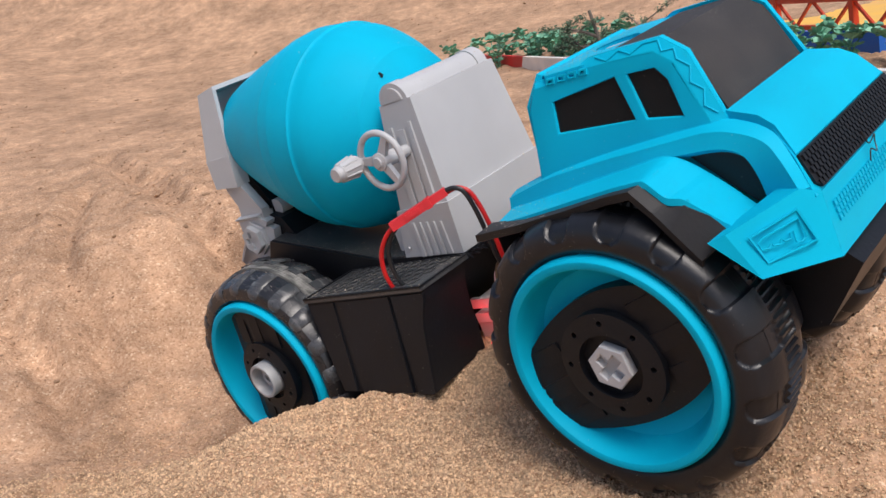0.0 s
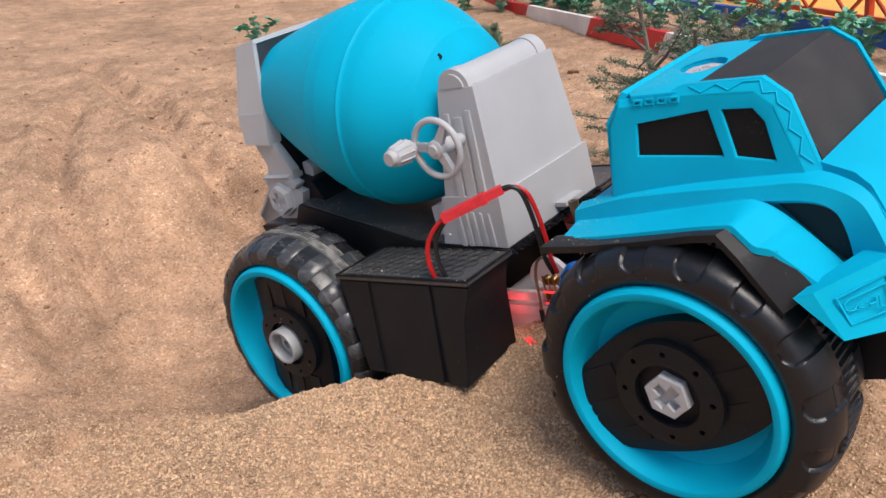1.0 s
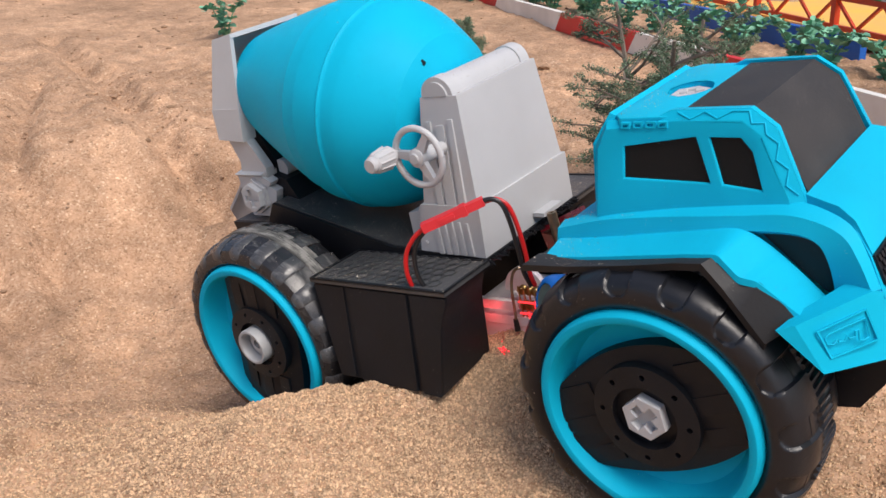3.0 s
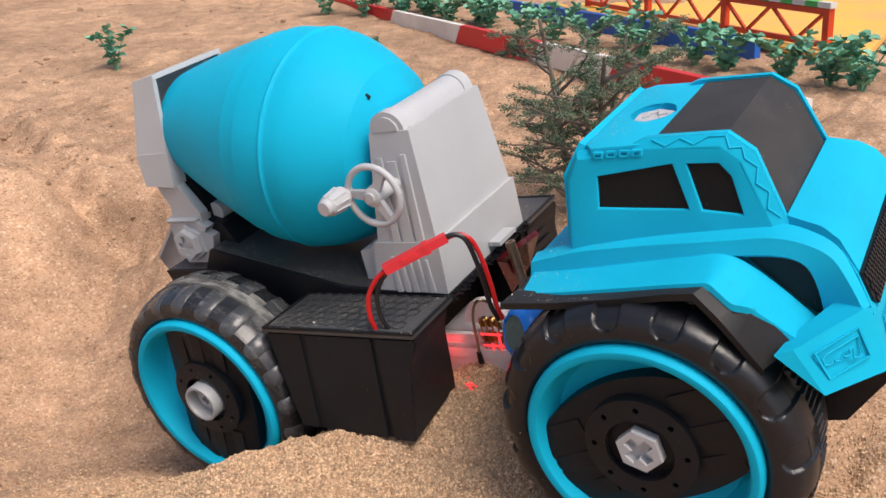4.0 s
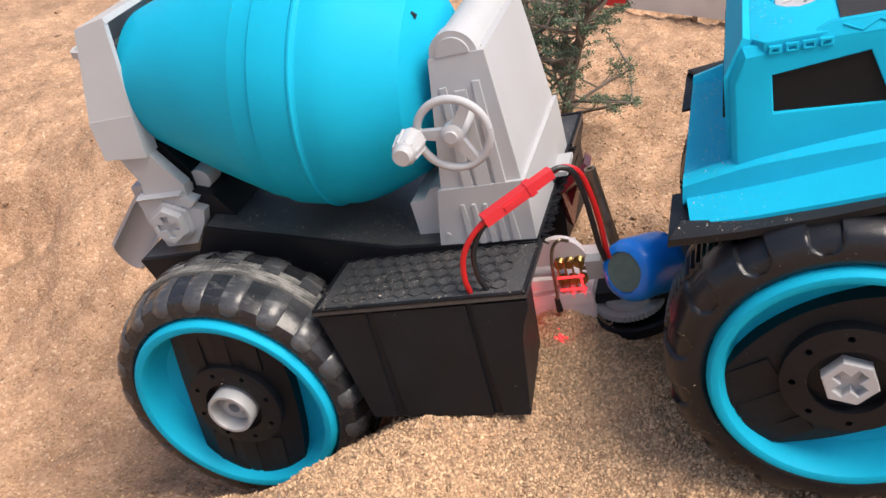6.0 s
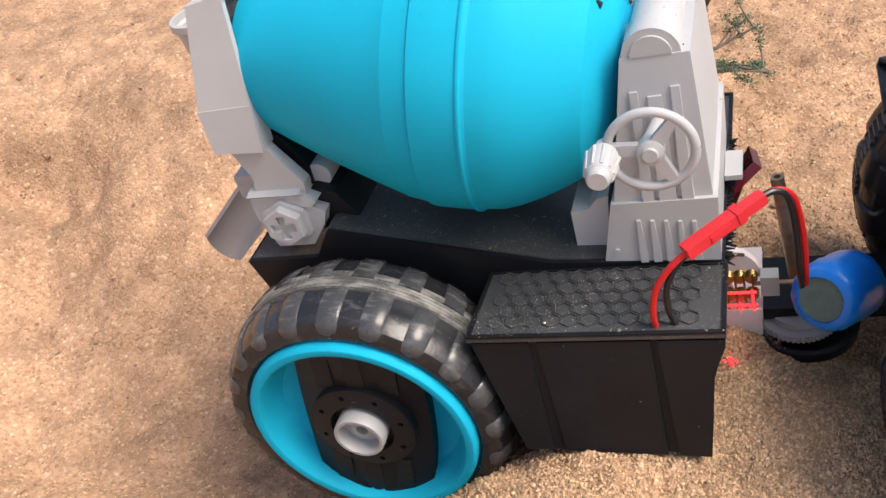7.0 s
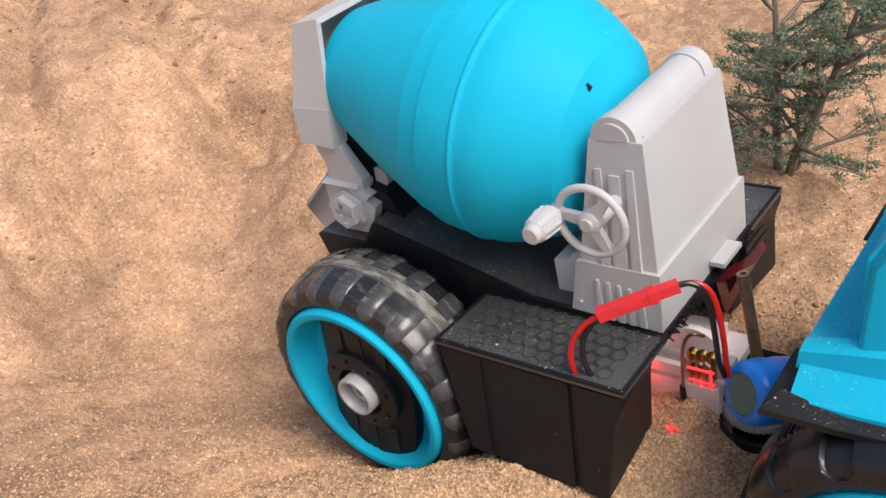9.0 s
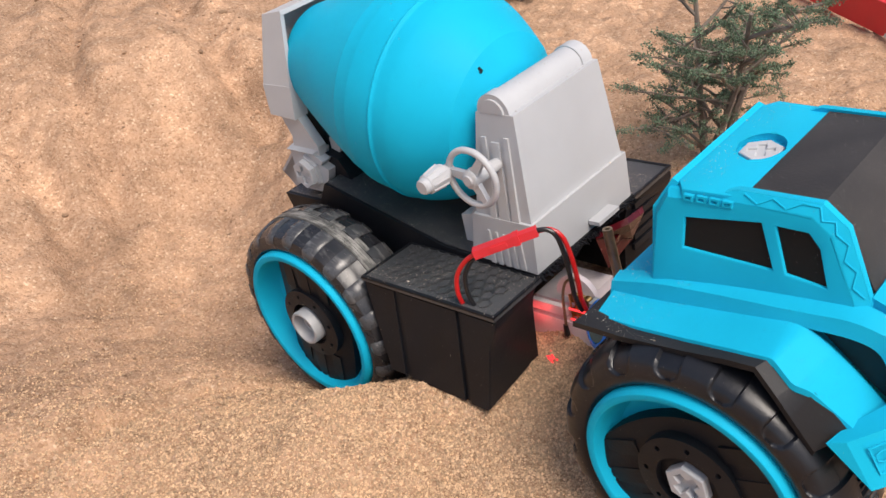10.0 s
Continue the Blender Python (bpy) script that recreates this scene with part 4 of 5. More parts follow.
def rear_roof():
    def lay(u, v, d):
        return (u, v, 93.9 + (u + 31) * 0.125 - d)
    hole = [(-16.5 + 8.4 * math.cos(a), CAB_MID + 10.5 * math.sin(a)) for a in (2 * math.pi * k / 28 for k in range(28))]
    y0 = 33.5
    out = [(-31, y0 + 5), (-27, y0), (-5.6, y0 + 1.5), (-5.6, 2 * CAB_MID - y0 - 1.5), (-27, 2 * CAB_MID - y0), (-31, 2 * CAB_MID - y0 - 5)]
    part("rear_roof", bevelled(holed_plate(out, [hole], lay, 4.5), 1.1, 3, 40), BLUE_DUSTY, cab, "dusty cyan roof with a round opening")
    part("roof_well", loop_solid([lay(-16.5 + (u + 16.5) * 1.05, CAB_MID + (v - CAB_MID) * 1.05, 2.9) for u, v in hole], [lay(-16.5 + (u + 16.5) * 1.05, CAB_MID + (v - CAB_MID) * 1.05, 4.2) for u, v in hole]), BLUE, cab)
    m = mmat(-16.5, CAB_MID, 94.4) @ mmat(0, 0, 0, 0, -7.1, 0) @ mmat(0, 0, 0, -90, 0, 20)
    part("roof_plug", bevelled(hex_bolt(7.8, 3.5, 4.6, 1.5, 0.2), 0.3, 1, 50), GREY, cab, "light grey hexagonal plug in the roof", m)
    # slanting back wall with its window
    back = [(-36.2, 31, 50), (-38.2, 34, 83.5), (-33.0, 37.5, 94.6), (-33.0, 2 * CAB_MID - 37.5, 94.6), (-38.2, 2 * CAB_MID - 34, 83.5), (-36.2, 2 * CAB_MID - 31, 50)]
    bm = bmesh.new()
    loop_solid([back[0], back[1], back[4], back[5]], [(x + 2.6, y, z) for x, y, z in (back[0], back[1], back[4], back[5])], bm)
    loop_solid([back[1], back[2], back[3], back[4]], [(x + 2.6, y, z - 1) for x, y, z in (back[1], back[2], back[3], back[4])], bm)
    part("back_wall", bm, BLUE, cab)
    part("back_window", box(-38.4, -37.2, 44, 66, 66, 80), DARK, cab)
    part("back_window", box(-38.4, -37.2, 82, 104, 66, 80), DARK, cab)


rear_roof()


def ribbon(lines, bm=None, thick=None):
    """A sheet through several lines of points; thick: a vector that makes it solid."""
    bm = bm or bmesh.new()
    grid = [[bm.verts.new(p) for p in line] for line in lines]
    for a, b in zip(grid, grid[1:]):
        for i in range(len(a) - 1):
            bm.faces.new((a[i], a[i + 1], b[i + 1], b[i]))
    if thick is not None:
        low = [[bm.verts.new(v.co + Vector(thick)) for v in line] for line in grid]
        for a, b in zip(low, low[1:]):
            for i in range(len(a) - 1):
                bm.faces.new((a[i + 1], a[i], b[i], b[i + 1]))
        n = len(grid[0]) - 1
        for i in range(n):
            bm.faces.new((grid[0][i + 1], grid[0][i], low[0][i], low[0][i + 1]))
            bm.faces.new((grid[-1][i], grid[-1][i + 1], low[-1][i + 1], low[-1][i]))
        for i in range(len(grid) - 1):
            bm.faces.new((grid[i][0], grid[i + 1][0], low[i + 1][0], low[i][0]))
            bm.faces.new((grid[i + 1][n], grid[i][n], low[i][n], low[i + 1][n]))
    return bm


def mirror_points(lines):
    return [[(x, 2 * CAB_MID - y, z) for x, y, z in line] for line in lines]


def stretch(points, steps=6):
    return [tuple(p) for p in smooth_path(points, steps)]


def corners(points, near=0.9):
    """Straight runs whose corners are only slightly rounded."""
    pts = [Vector(p) for p in points]
    out = [pts[0]]
    for p, q, r in zip(pts, pts[1:], pts[2:]):
        out += [q + (p - q).normalized() * near, q.copy(), q + (r - q).normalized() * near]
    return [tuple(p) for p in out + [pts[-1]]]


def build_cab_lower():
    # tub of the body behind, under and before the cab
    tub = [(-50, 30, 50.5), (-38, 28.5, 54.5), (38, 28, 72), (49, 30.5, 68), (56, 31, 60), (58, 31, 50), (60, 34, 28), (-46, 34, 28), (-50, 31, 42)]
    part("body_tub", bevelled(mirrored(tub, CAB_MID), 1.4, 3, 15), BLUE, cab, "cyan plastic body and bonnet")
    # raised bonnet between the shoulders
    hood = [(36, 34.5, 73), (38.2, 33.6, 76.2), (49, 31.6, 74.6), (54.5, 30.2, 71.4), (61.2, 26.6, 63.0), (60, 28, 56), (36, 34.5, 56)]
    part("bonnet", bevelled(mirrored(hood, CAB_MID), 2.2, 4, 15), BLUE_DUSTY, cab, "dusty cyan bonnet")
    for flip_y in (False, True):
        fix = mirror_points if flip_y else (lambda lines: lines)
        # shoulder that runs from the tail to the front corner and down to the bumper
        top = rounded([(-50, 31, 52.5), (-30, 30.5, 60.5), (-5, 30, 66.5), (18, 30, 71), (38, 32, 75), (53.9, 29.8, 70.9), (60.6, 25.4, 62.4), (65.4, 22.5, 54)], 7)
        mid = rounded([(-50, 25.5, 51), (-30, 24.5, 58.8), (-5, 23.5, 64.8), (18, 23, 69.4), (38, 24, 73.2), (52.4, 25.2, 69.2), (58.8, 21.6, 62), (64, 18, 54.6)], 7)
        low = rounded([(-50, 24.5, 45.5), (-30, 23, 52), (-5, 22, 59), (18, 21.5, 65), (39, 22.6, 67.6), (46.4, 23.6, 65.0), (50.4, 23.2, 57), (52.8, 22.6, 47.6)], 7)
        part("shoulder", bevelled(ribbon(fix([top, mid, low]), thick=(0, -4 if flip_y else 4, -3)), 0.7, 2, 35), BLUE_DUSTY, cab, "cyan shoulder moulding over the wheel")
        # fender shelf outside the shoulder, notched at the front
        inn = rounded([(-49, 26, 47.5), (-30, 25, 52.5), (-8, 24, 58.8), (10, 23, 63.6), (22, 22, 66.8), (30, 22.5, 63.0), (40, 23, 55.5), (48, 23.5, 48.5), (52, 23.5, 45)], 7)
        out = rounded([(-47, 10.5, 46.5), (-30, 8, 51), (-8, 6, 57.2), (10, 5, 62.0), (21, 5, 64.2), (28.5, 3.6, 58.6), (34, 4.2, 58.2), (44, 6.0, 50.5), (50, 7, 46)], 1.6)
        edge = [(x, y - 0.4, z - 2.2) for x, y, z in out]
        part("fender_shelf", ribbon(fix([inn, out, edge]), thick=(0, -2 if flip_y else 2, -1.6)), BLUE_DUSTY, cab, "cyan fender shelf sprinkled with sand")
        # black fender flare with its deep lip
        a = corners([(-50, 12, 46.6), (-30, 9, 50.0), (-8, 7, 56.0), (10, 6, 60.8), (20, 6, 63.0), (28, 5, 57.5), (35, 5, 57.6), (43, 5.5, 50.5), (47, 6, 46)])
        b = corners([(-53, 4.5, 44.6), (-32, 2.4, 49.4), (-8, 1.4, 55.6), (8, 1.0, 60.2), (17.5, 1.0, 62.0), (25.5, -0.6, 55.6), (31.0, -1.0, 49.6), (36.5, -1.2, 43.4), (39.5, -1.2, 40)])
        c = [(x - 0.6, y + 0.6, z - 3.0) for x, y, z in b]
        part("fender_flare", ribbon(fix([a, b, c]), thick=(0, -1.5 if flip_y else 1.5, -0.6)), FLARE, cab, "matt black fender flare")
        d = [(x - 1.0, 37, z - 4.0) for x, y, z in b]
        part("wheel_arch", ribbon(fix([c, d]), thick=(0, 0, 1.0)), BLACK, cab)
        # dark vent behind the front corner
        vent = [(28, 24.4, 64.6), (39, 24.6, 68.6), (48, 25.6, 66), (52.4, 25.2, 57), (54.6, 24.6, 46), (49, 25.2, 48), (38, 25.2, 56)]
        vent = fix([vent])[0]
        part("vent", plate(vent, (0, 0.8 if not flip_y else -0.8, 0)), BLACK, cab, "black vent panel")
        # bumper corner: end, slanting face and a piece of the front, with a dusty ledge on top
        lead, back = [(42.4, -1.5, 46.0), (47.6, 0.2, 48.0), (64.2, 17.6, 55.4), (67.0, 27.2, 51.0), (72.0, 24.0, 31.0), (57.5, -1.3, 34.8)], [(45.5, 9, 47.8), (47, 11, 48.6), (57.5, 25.5, 55.0), (60, 31, 50), (62, 32, 29), (52, 12, 32)]
        bm = bmesh.new()
        a, b = [bm.verts.new(p) for p in fix([lead])[0]], [bm.verts.new(p) for p in fix([back])[0]]
        for ring in ((0, 1, 5), (1, 2, 4, 5), (2, 3, 4)):
            bm.faces.new([a[k] for k in ring])
            bm.faces.new([b[k] for k in reversed(ring)])
        for k in range(6):
            bm.faces.new((a[k], a[(k + 1) % 6], b[(k + 1) % 6], b[k]))
        part("bumper_corner", bevelled(bm, 0.7, 3, 12), BLUE, cab, "cyan bumper corner with a moulded mark")
        q = [Vector(lead[k]) for k in (1, 2, 4, 5)]
        face = (q[2] - q[0]).cross(q[1] - q[3]).normalized()
        face = -face if face.y > 0 else face
        def on(u, v, d):
            p = q[0].lerp(q[1], u).lerp(q[3].lerp(q[2], u), v) - face * d
            return (p.x, 2 * CAB_MID - p.y if flip_y else p.y, p.z)
        rim = [(0.19, 0.24), (0.86, 0.19), (0.86, 0.69), (0.18, 0.77)]
        part("mark_frame", bevelled(holed_plate(rim, [inset(rim, (0.025,) * 4)], lambda u, v, d: on(u, v, d - 0.14), 0.6), 0.06, 1), BLUE, cab)
        mark = [(0.239, 0.402), (0.315, 0.351), (0.797, 0.317), (0.762, 0.584), (0.679, 0.626), (0.622, 0.603), (0.666, 0.444), (0.618, 0.449), (0.592, 0.529), (0.514, 0.531), (0.5, 0.475), (0.441, 0.546), (0.371, 0.521), (0.377, 0.472), (0.305, 0.545), (0.229, 0.509)]
        part("mark", tube([on(u, v, 0.1) for u, v in mark + mark[:1]], 0.32, 6), BLUE, cab)
    # black under-body
    under = [(-46, 36, 30), (66, 34, 30), (74, 34, 24), (60, 36, 0), (30, 38, -10), (-30, 38, -4)]
    part("under_body", bevelled(mirrored(under, CAB_MID), 1.5, 2), BLACK, cab, "black plastic under-body")
    # front of the nose: grille and bumper bar
    part("nose", bevelled(mirrored([(54, 29.8, 70.6), (61.0, 25.4, 62.4), (66.8, 23, 50.6), (60, 27, 49), (50, 31, 60)], CAB_MID), 0.6, 2), BLUE, cab, "cyan nose")
    part("bumper_bar", bevelled(mirrored([(67.0, 27.0, 51.0), (72.0, 23.8, 31.0), (63, 28, 30), (60, 30, 50)], CAB_MID), 0.6, 2), BLUE, cab, "cyan bumper bar")
    half = [(61.1, 26.6, 62.4), (65.5, 26.0, 53.8), (66.7, 29.0, 51.6)]
    ring = [(x + 0.7, y, z + 0.35) for x, y, z in half + [(x, 2 * CAB_MID - y, z) for x, y, z in reversed(half)]]
    part("grille", bevelled(plate(ring, (-1.8, 0, -0.9)), 0.3, 1), BLACK, cab, "black mesh radiator grille")
    stud = None
    for r in range(5):
        for k in range(30):
            y, f = 28.4 + 2.75 * k + (1.4 if r % 2 else 0), 0.14 + 0.185 * r
            x, z = 61.1 + 5.4 * f + 0.7, 62.4 - 10.8 * f + 0.35
            if stud is None:
                stud = part("mesh_stud", bevelled(plate([(-0.45, -0.85, 0.85), (-0.45, 0.85, 0.85), (0.45, 0.85, -0.85), (0.45, -0.85, -0.85)], (0.6, 0, 0.3)), 0.2, 1), BLACK, cab)
                ob = stud
            else:
                ob = stud.copy()
                scene.collection.objects.link(ob)
            ob.matrix_local = mmat(x, y, z)
    pad = None
    for r in range(3):
        for k in range(30):
            y, z = 31.5 + 2.6 * k, 45.4 - 2.3 * r
            x = 67.0 + (51.0 - z) * 0.25
            if pad is None:
                pad = part("dimple", bevelled(plate([(0, -0.9, 0.8), (0, 0.9, 0.8), (0.4, 0.9, -0.8), (0.4, -0.9, -0.8)], (0.5, 0, 0.12)), 0.2, 1), BLUE, cab)
                ob = pad
            else:
                ob = pad.copy()
                scene.collection.objects.link(ob)
            ob.matrix_local = mmat(x, y, z)
    # thin dark thread caught on the grille
    part("thread", tube(stretch([(67.5, 64, 57), (69, 66, 52), (70, 69, 54), (69, 72, 51), (70, 70, 48), (69.5, 66, 50), (70, 63, 47)]), 0.25, 5), BLACK_WIRE, cab, "loose dark thread")


build_cab_lower()


# ---- joint between the halves: battery, gear case, wires ----
def build_joint():
    a, b = Vector((160.6, 37.0, 23.2)), Vector((173.8, 59.1, 12.6))
    turn = Matrix.Translation(a) @ Vector((0, 1, 0)).rotation_difference(b - a).to_matrix().to_4x4()
    bm = lathe([(0, 1.2), (7.6, 1.2), (7.8, -0.1), (9.8, 0.5), (11.2, 2.0), (11.9, 4.2), (12.1, 10), (11.8, 13), (12.1, 17), (11.9, 22), (11, 23), (0, 23)], 48, turn=turn)
    rng = random.Random(12)
    for v in bm.verts:                      # the film is creased
        v.co += Vector((rng.uniform(-1, 1), rng.uniform(-1, 1), rng.uniform(-1, 1))) * 0.18
    batt = part("battery", bm, BATTERY, truck, "round battery in shiny blue film", sharp=60)
    part("paper_disc", lathe([(0, 0.3), (7.6, 0.3), (7.7, 1.3), (0, 1.3)], 32, turn=turn), PAPER, batt, "green paper end disc")
    case = part("gear_case", bevelled(box(104, 141.5, 57.5, 94, -4.0, 1.0), 0.8, 2), CLEAR, truck, "milky clear plastic gear case, LED pink put into its colour")
    part("case_base", bevelled(box(104, 141, 58.0, 94.5, -12.0, -4.4), 0.8, 2), CLEAR, case)
    part("case_rail", bevelled(box(104, 127, 57.2, 60, 4, 9), 0.6, 2), CLEAR, case)
    part("case_block", bevelled(box(104, 131, 64, 92, 1.4, 7), 0.8, 2), CLEAR, case)
    pts = [(130.5 + 11.5 * math.cos(t), 12 + 12.5 * math.sin(t)) for t in (math.pi * k / 16 for k in range(17))]
    part("case_dome", bevelled(loop_solid([(x, 63, z) for x, z in pts], [(x, 66, z) for x, z in pts]), 0.5, 1), CLEAR, case, "thin milky half-round guard")
    for k in range(3):
        for z in (4.5, 12.5):
            part("brass_worm", lathe([(0, 0), (1.9, 0), (2.3, 0.6), (1.9, 1.2), (2.3, 1.8), (1.9, 2.4), (2.3, 3), (1.9, 3.6), (0, 3.6)], 14, turn=Matrix.Translation((130.5 + 4.0 * k, 59.2, z + 1.5))), BRASS, case)
    for x in (130, 133, 136, 139):
        part("pin", tube([(x, 58.6, -1), (x, 58.6, 17)], 0.45, 8), BRASS, case)
    # contact pins made to glow, for the LED light that falls on them
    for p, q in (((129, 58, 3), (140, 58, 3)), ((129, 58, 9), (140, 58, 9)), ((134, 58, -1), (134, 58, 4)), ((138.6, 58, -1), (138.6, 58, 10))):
        part("glow_pin", tube([p, q], 0.55, 8), GLOW, case, "contact pin glowing red for the LED's light")
    part("wire_clip", tube(stretch([(127.5, 55, -1), (128.2, 55, 5), (129.2, 55, 18), (131, 56, 25), (134, 57, 27.5), (136.5, 60, 25)]), 0.7, 8), STEEL, case, "bent steel wire")
    part("clip_foot", tube([(127.5, 55, -5), (127.5, 55, 1)], [1.5, 1.1], 10), BLACK_WIRE, case)
    part("drive_shaft", tube([(139, 60, 11.5), (155, 61, 11.0)], 0.8, 10), STEEL, case)
    part("shaft_block", bevelled(box(141.6, 147.8, 57.5, 63, 7.4, 16), 0.8, 2), MILKY, case, "milky white plastic block")
    gear = [(r * math.cos(2 * math.pi * k / 96), r * math.sin(2 * math.pi * k / 96)) for k in range(96) for r in ((14.4,) if k % 2 else (13.5,))]
    part("gear", bevelled(plate([(154 + u, 67 + v, -12) for u, v in gear], (0, 0, 2.6)), 0.1, 1), MILKY, truck, "milky white plastic gear wheel")
    part("gear_boss", lathe([(0, 0), (10, 0), (10, 2.4), (4, 2.8), (4, 6), (0, 6)], 32, turn=Matrix.Translation((154, 67, -9.6)) @ Matrix.Rotation(radians(90), 4, "X")), MILKY, truck)
    part("gear_tray", lathe([(0, 0), (18, 0), (18.6, 4.4), (16.4, 4.4), (15.8, 1.4), (0, 1.4)], 48, turn=Matrix.Translation((156, 66, -17)) @ Matrix.Rotation(radians(90), 4, "X")), BLACK, truck)
    part("pivot_rod", lathe([(0, 0), (2.3, 0), (2.3, 48), (1.2, 48), (1.2, 44), (0, 44)], 20, turn=Matrix.Translation((153.5, 69.5, 3)) @ Matrix.Rotation(radians(90), 4, "X") @ Matrix.Rotation(radians(5), 4, "Z")), STEEL, truck, "hollow brown steel rod")
    # LED's red spot on the sand, built as small emissive crumbs
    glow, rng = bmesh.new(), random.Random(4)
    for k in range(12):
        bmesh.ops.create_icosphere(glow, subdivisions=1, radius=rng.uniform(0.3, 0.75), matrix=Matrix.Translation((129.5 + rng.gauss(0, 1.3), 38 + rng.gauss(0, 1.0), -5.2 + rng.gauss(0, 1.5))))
    part("lamp", glow, GLOW, truck, "crumbs glowing red for the LED's light under the box")
    part("clear_lens", bevelled(plate([(130, 84, 36), (141, 96, 40), (139, 112, 37), (130, 112, 20), (130, 90, 16)], (3, -3, -1)), 0.5, 1), MAROON, truck, "dark red clear plastic shard")
    for k in range(5):
        part("slat", bevelled(box(124, 129.4 - 0.9 * k, 120, 146, 29 - 6.2 * k, 32.4 - 6.2 * k), 0.4, 1), BLACK, truck)
    part("link_plate", bevelled(box(126, 186, 62, 92, -8, -3), 1, 2), BLACK, truck)
    # connector: two interlocking red shells on black and red leads
    ca, cb = Vector((123.5, 12.0, 65.9)), Vector((146, 28.7, 72.5))
    x = (cb - ca).normalized()
    y = Vector((0, 0, 1)).cross(x).normalized()
    frame3 = Matrix((x, y, x.cross(y))).transposed().to_4x4()
    m = Matrix.Translation(ca * MM) @ frame3
    con = part("connector", bevelled(box(0, 20, -2.2, 2.2, -2.0, 2.0), 0.6, 2), RED, truck, "red two-pin battery connector", m)
    part("connector_plug", bevelled(box(19.6, 28.6, -1.9, 1.9, -1.8, 1.8), 0.5, 2), RED, con)
    part("latch", bevelled(box(8, 15, -2.6, -1.9, -1.1, 1.1), 0.4, 1), RED, con)
    part("rib", bevelled(box(18, 20.6, -2.5, 2.5, -2.3, 2.3), 0.4, 1), RED, con)
    part("red_lead", tube(stretch([(112, 9.5, 37), (112, 8, 46), (114, 8.5, 55), (119, 10.2, 62), (124.5, 12.4, 66.2)]), 1.05, 10), RED_WIRE, truck, "red lead from the lid to the connector")
    part("black_lead", tube(stretch([(118.5, 10.5, 37), (116.6, 9.5, 45), (117, 10.0, 54), (120.4, 11.8, 61), (125.5, 13.6, 65.6)]), 1.05, 10), BLACK_WIRE, truck, "black lead from the lid to the connector")
    part("black_lead", tube(stretch([(145, 28, 72.6), (149, 30.5, 72.6), (152.4, 32, 69.4), (154, 33, 60), (154.6, 33.5, 48), (154.8, 34, 38), (155.2, 36.5, 30)]), 1.05, 10), BLACK_WIRE, truck, "black lead from the connector to the battery")
    part("red_lead", tube(stretch([(145, 29.4, 71.6), (149.6, 32, 72), (153.8, 33.8, 68.4), (155.8, 34.8, 59), (156.6, 35.3, 47), (156.6, 35.6, 37), (156.4, 37.6, 30)]), 1.05, 10), RED_WIRE, truck, "red lead from the connector to the battery")


build_joint()


# small red signal lamp that lights the gear case
led = new("red_led", bpy.data.lights.new("red_led", "POINT"))
led.data.energy, led.data.color, led.data.shadow_soft_size = 0.0022, (1.0, 0.06, 0.07), 0.002
led.parent = truck
led.location = Vector((112, 51, 3)) * MM


# ---- behind the truck: barrier, trees, plants, gate and boards ----
def build_barrier():
    """Red and white plank on edge."""
    a, b = Vector((0.432, 0.245)), Vector((0.080, 1.314))
    way = (b - a).normalized()
    side = Vector((way.y, -way.x))
    ang = math.atan2(way.y, way.x)
    z = min(sand_at(*(a + way * t)) for t in (0, 0.2, 0.4, 0.6)) + 0.004
    plank = thing("striped_barrier", "long wooden barrier plank striped red and white lying on sand", "barrier", pose(a.x, a.y, z, 0, 0, math.degrees(ang)))
    h, t, s, length, lean = 25, 8, 0, 1125, 10
    stops = [0, 98, 255, 405, 610, 850]
    for k, s0 in enumerate(stops):
        s1 = stops[k + 1] if k + 1 < len(stops) else length
        l0, l1 = (0 if k == 0 else lean), lean if k + 1 < len(stops) else 0
        ring = [(s0 + l0, 0, 0), (s1 + l1, 0, 0), (s1 - l1, 0, h), (s0 - l0, 0, h)]
        red = k % 2 == 1
        part("stripe", bevelled(plate(ring, (0, t, 0)), 0.5, 1), RED_PAINT if red else WHITE_PAINT, plank, "red stripe" if red else "white stripe", smooth=False)
    for x in (40, 400, 760, 1080):
        part("foot", tube([(x, 4, -34), (x, 4, 4)], 2, 8), STEEL, plank)


build_barrier()


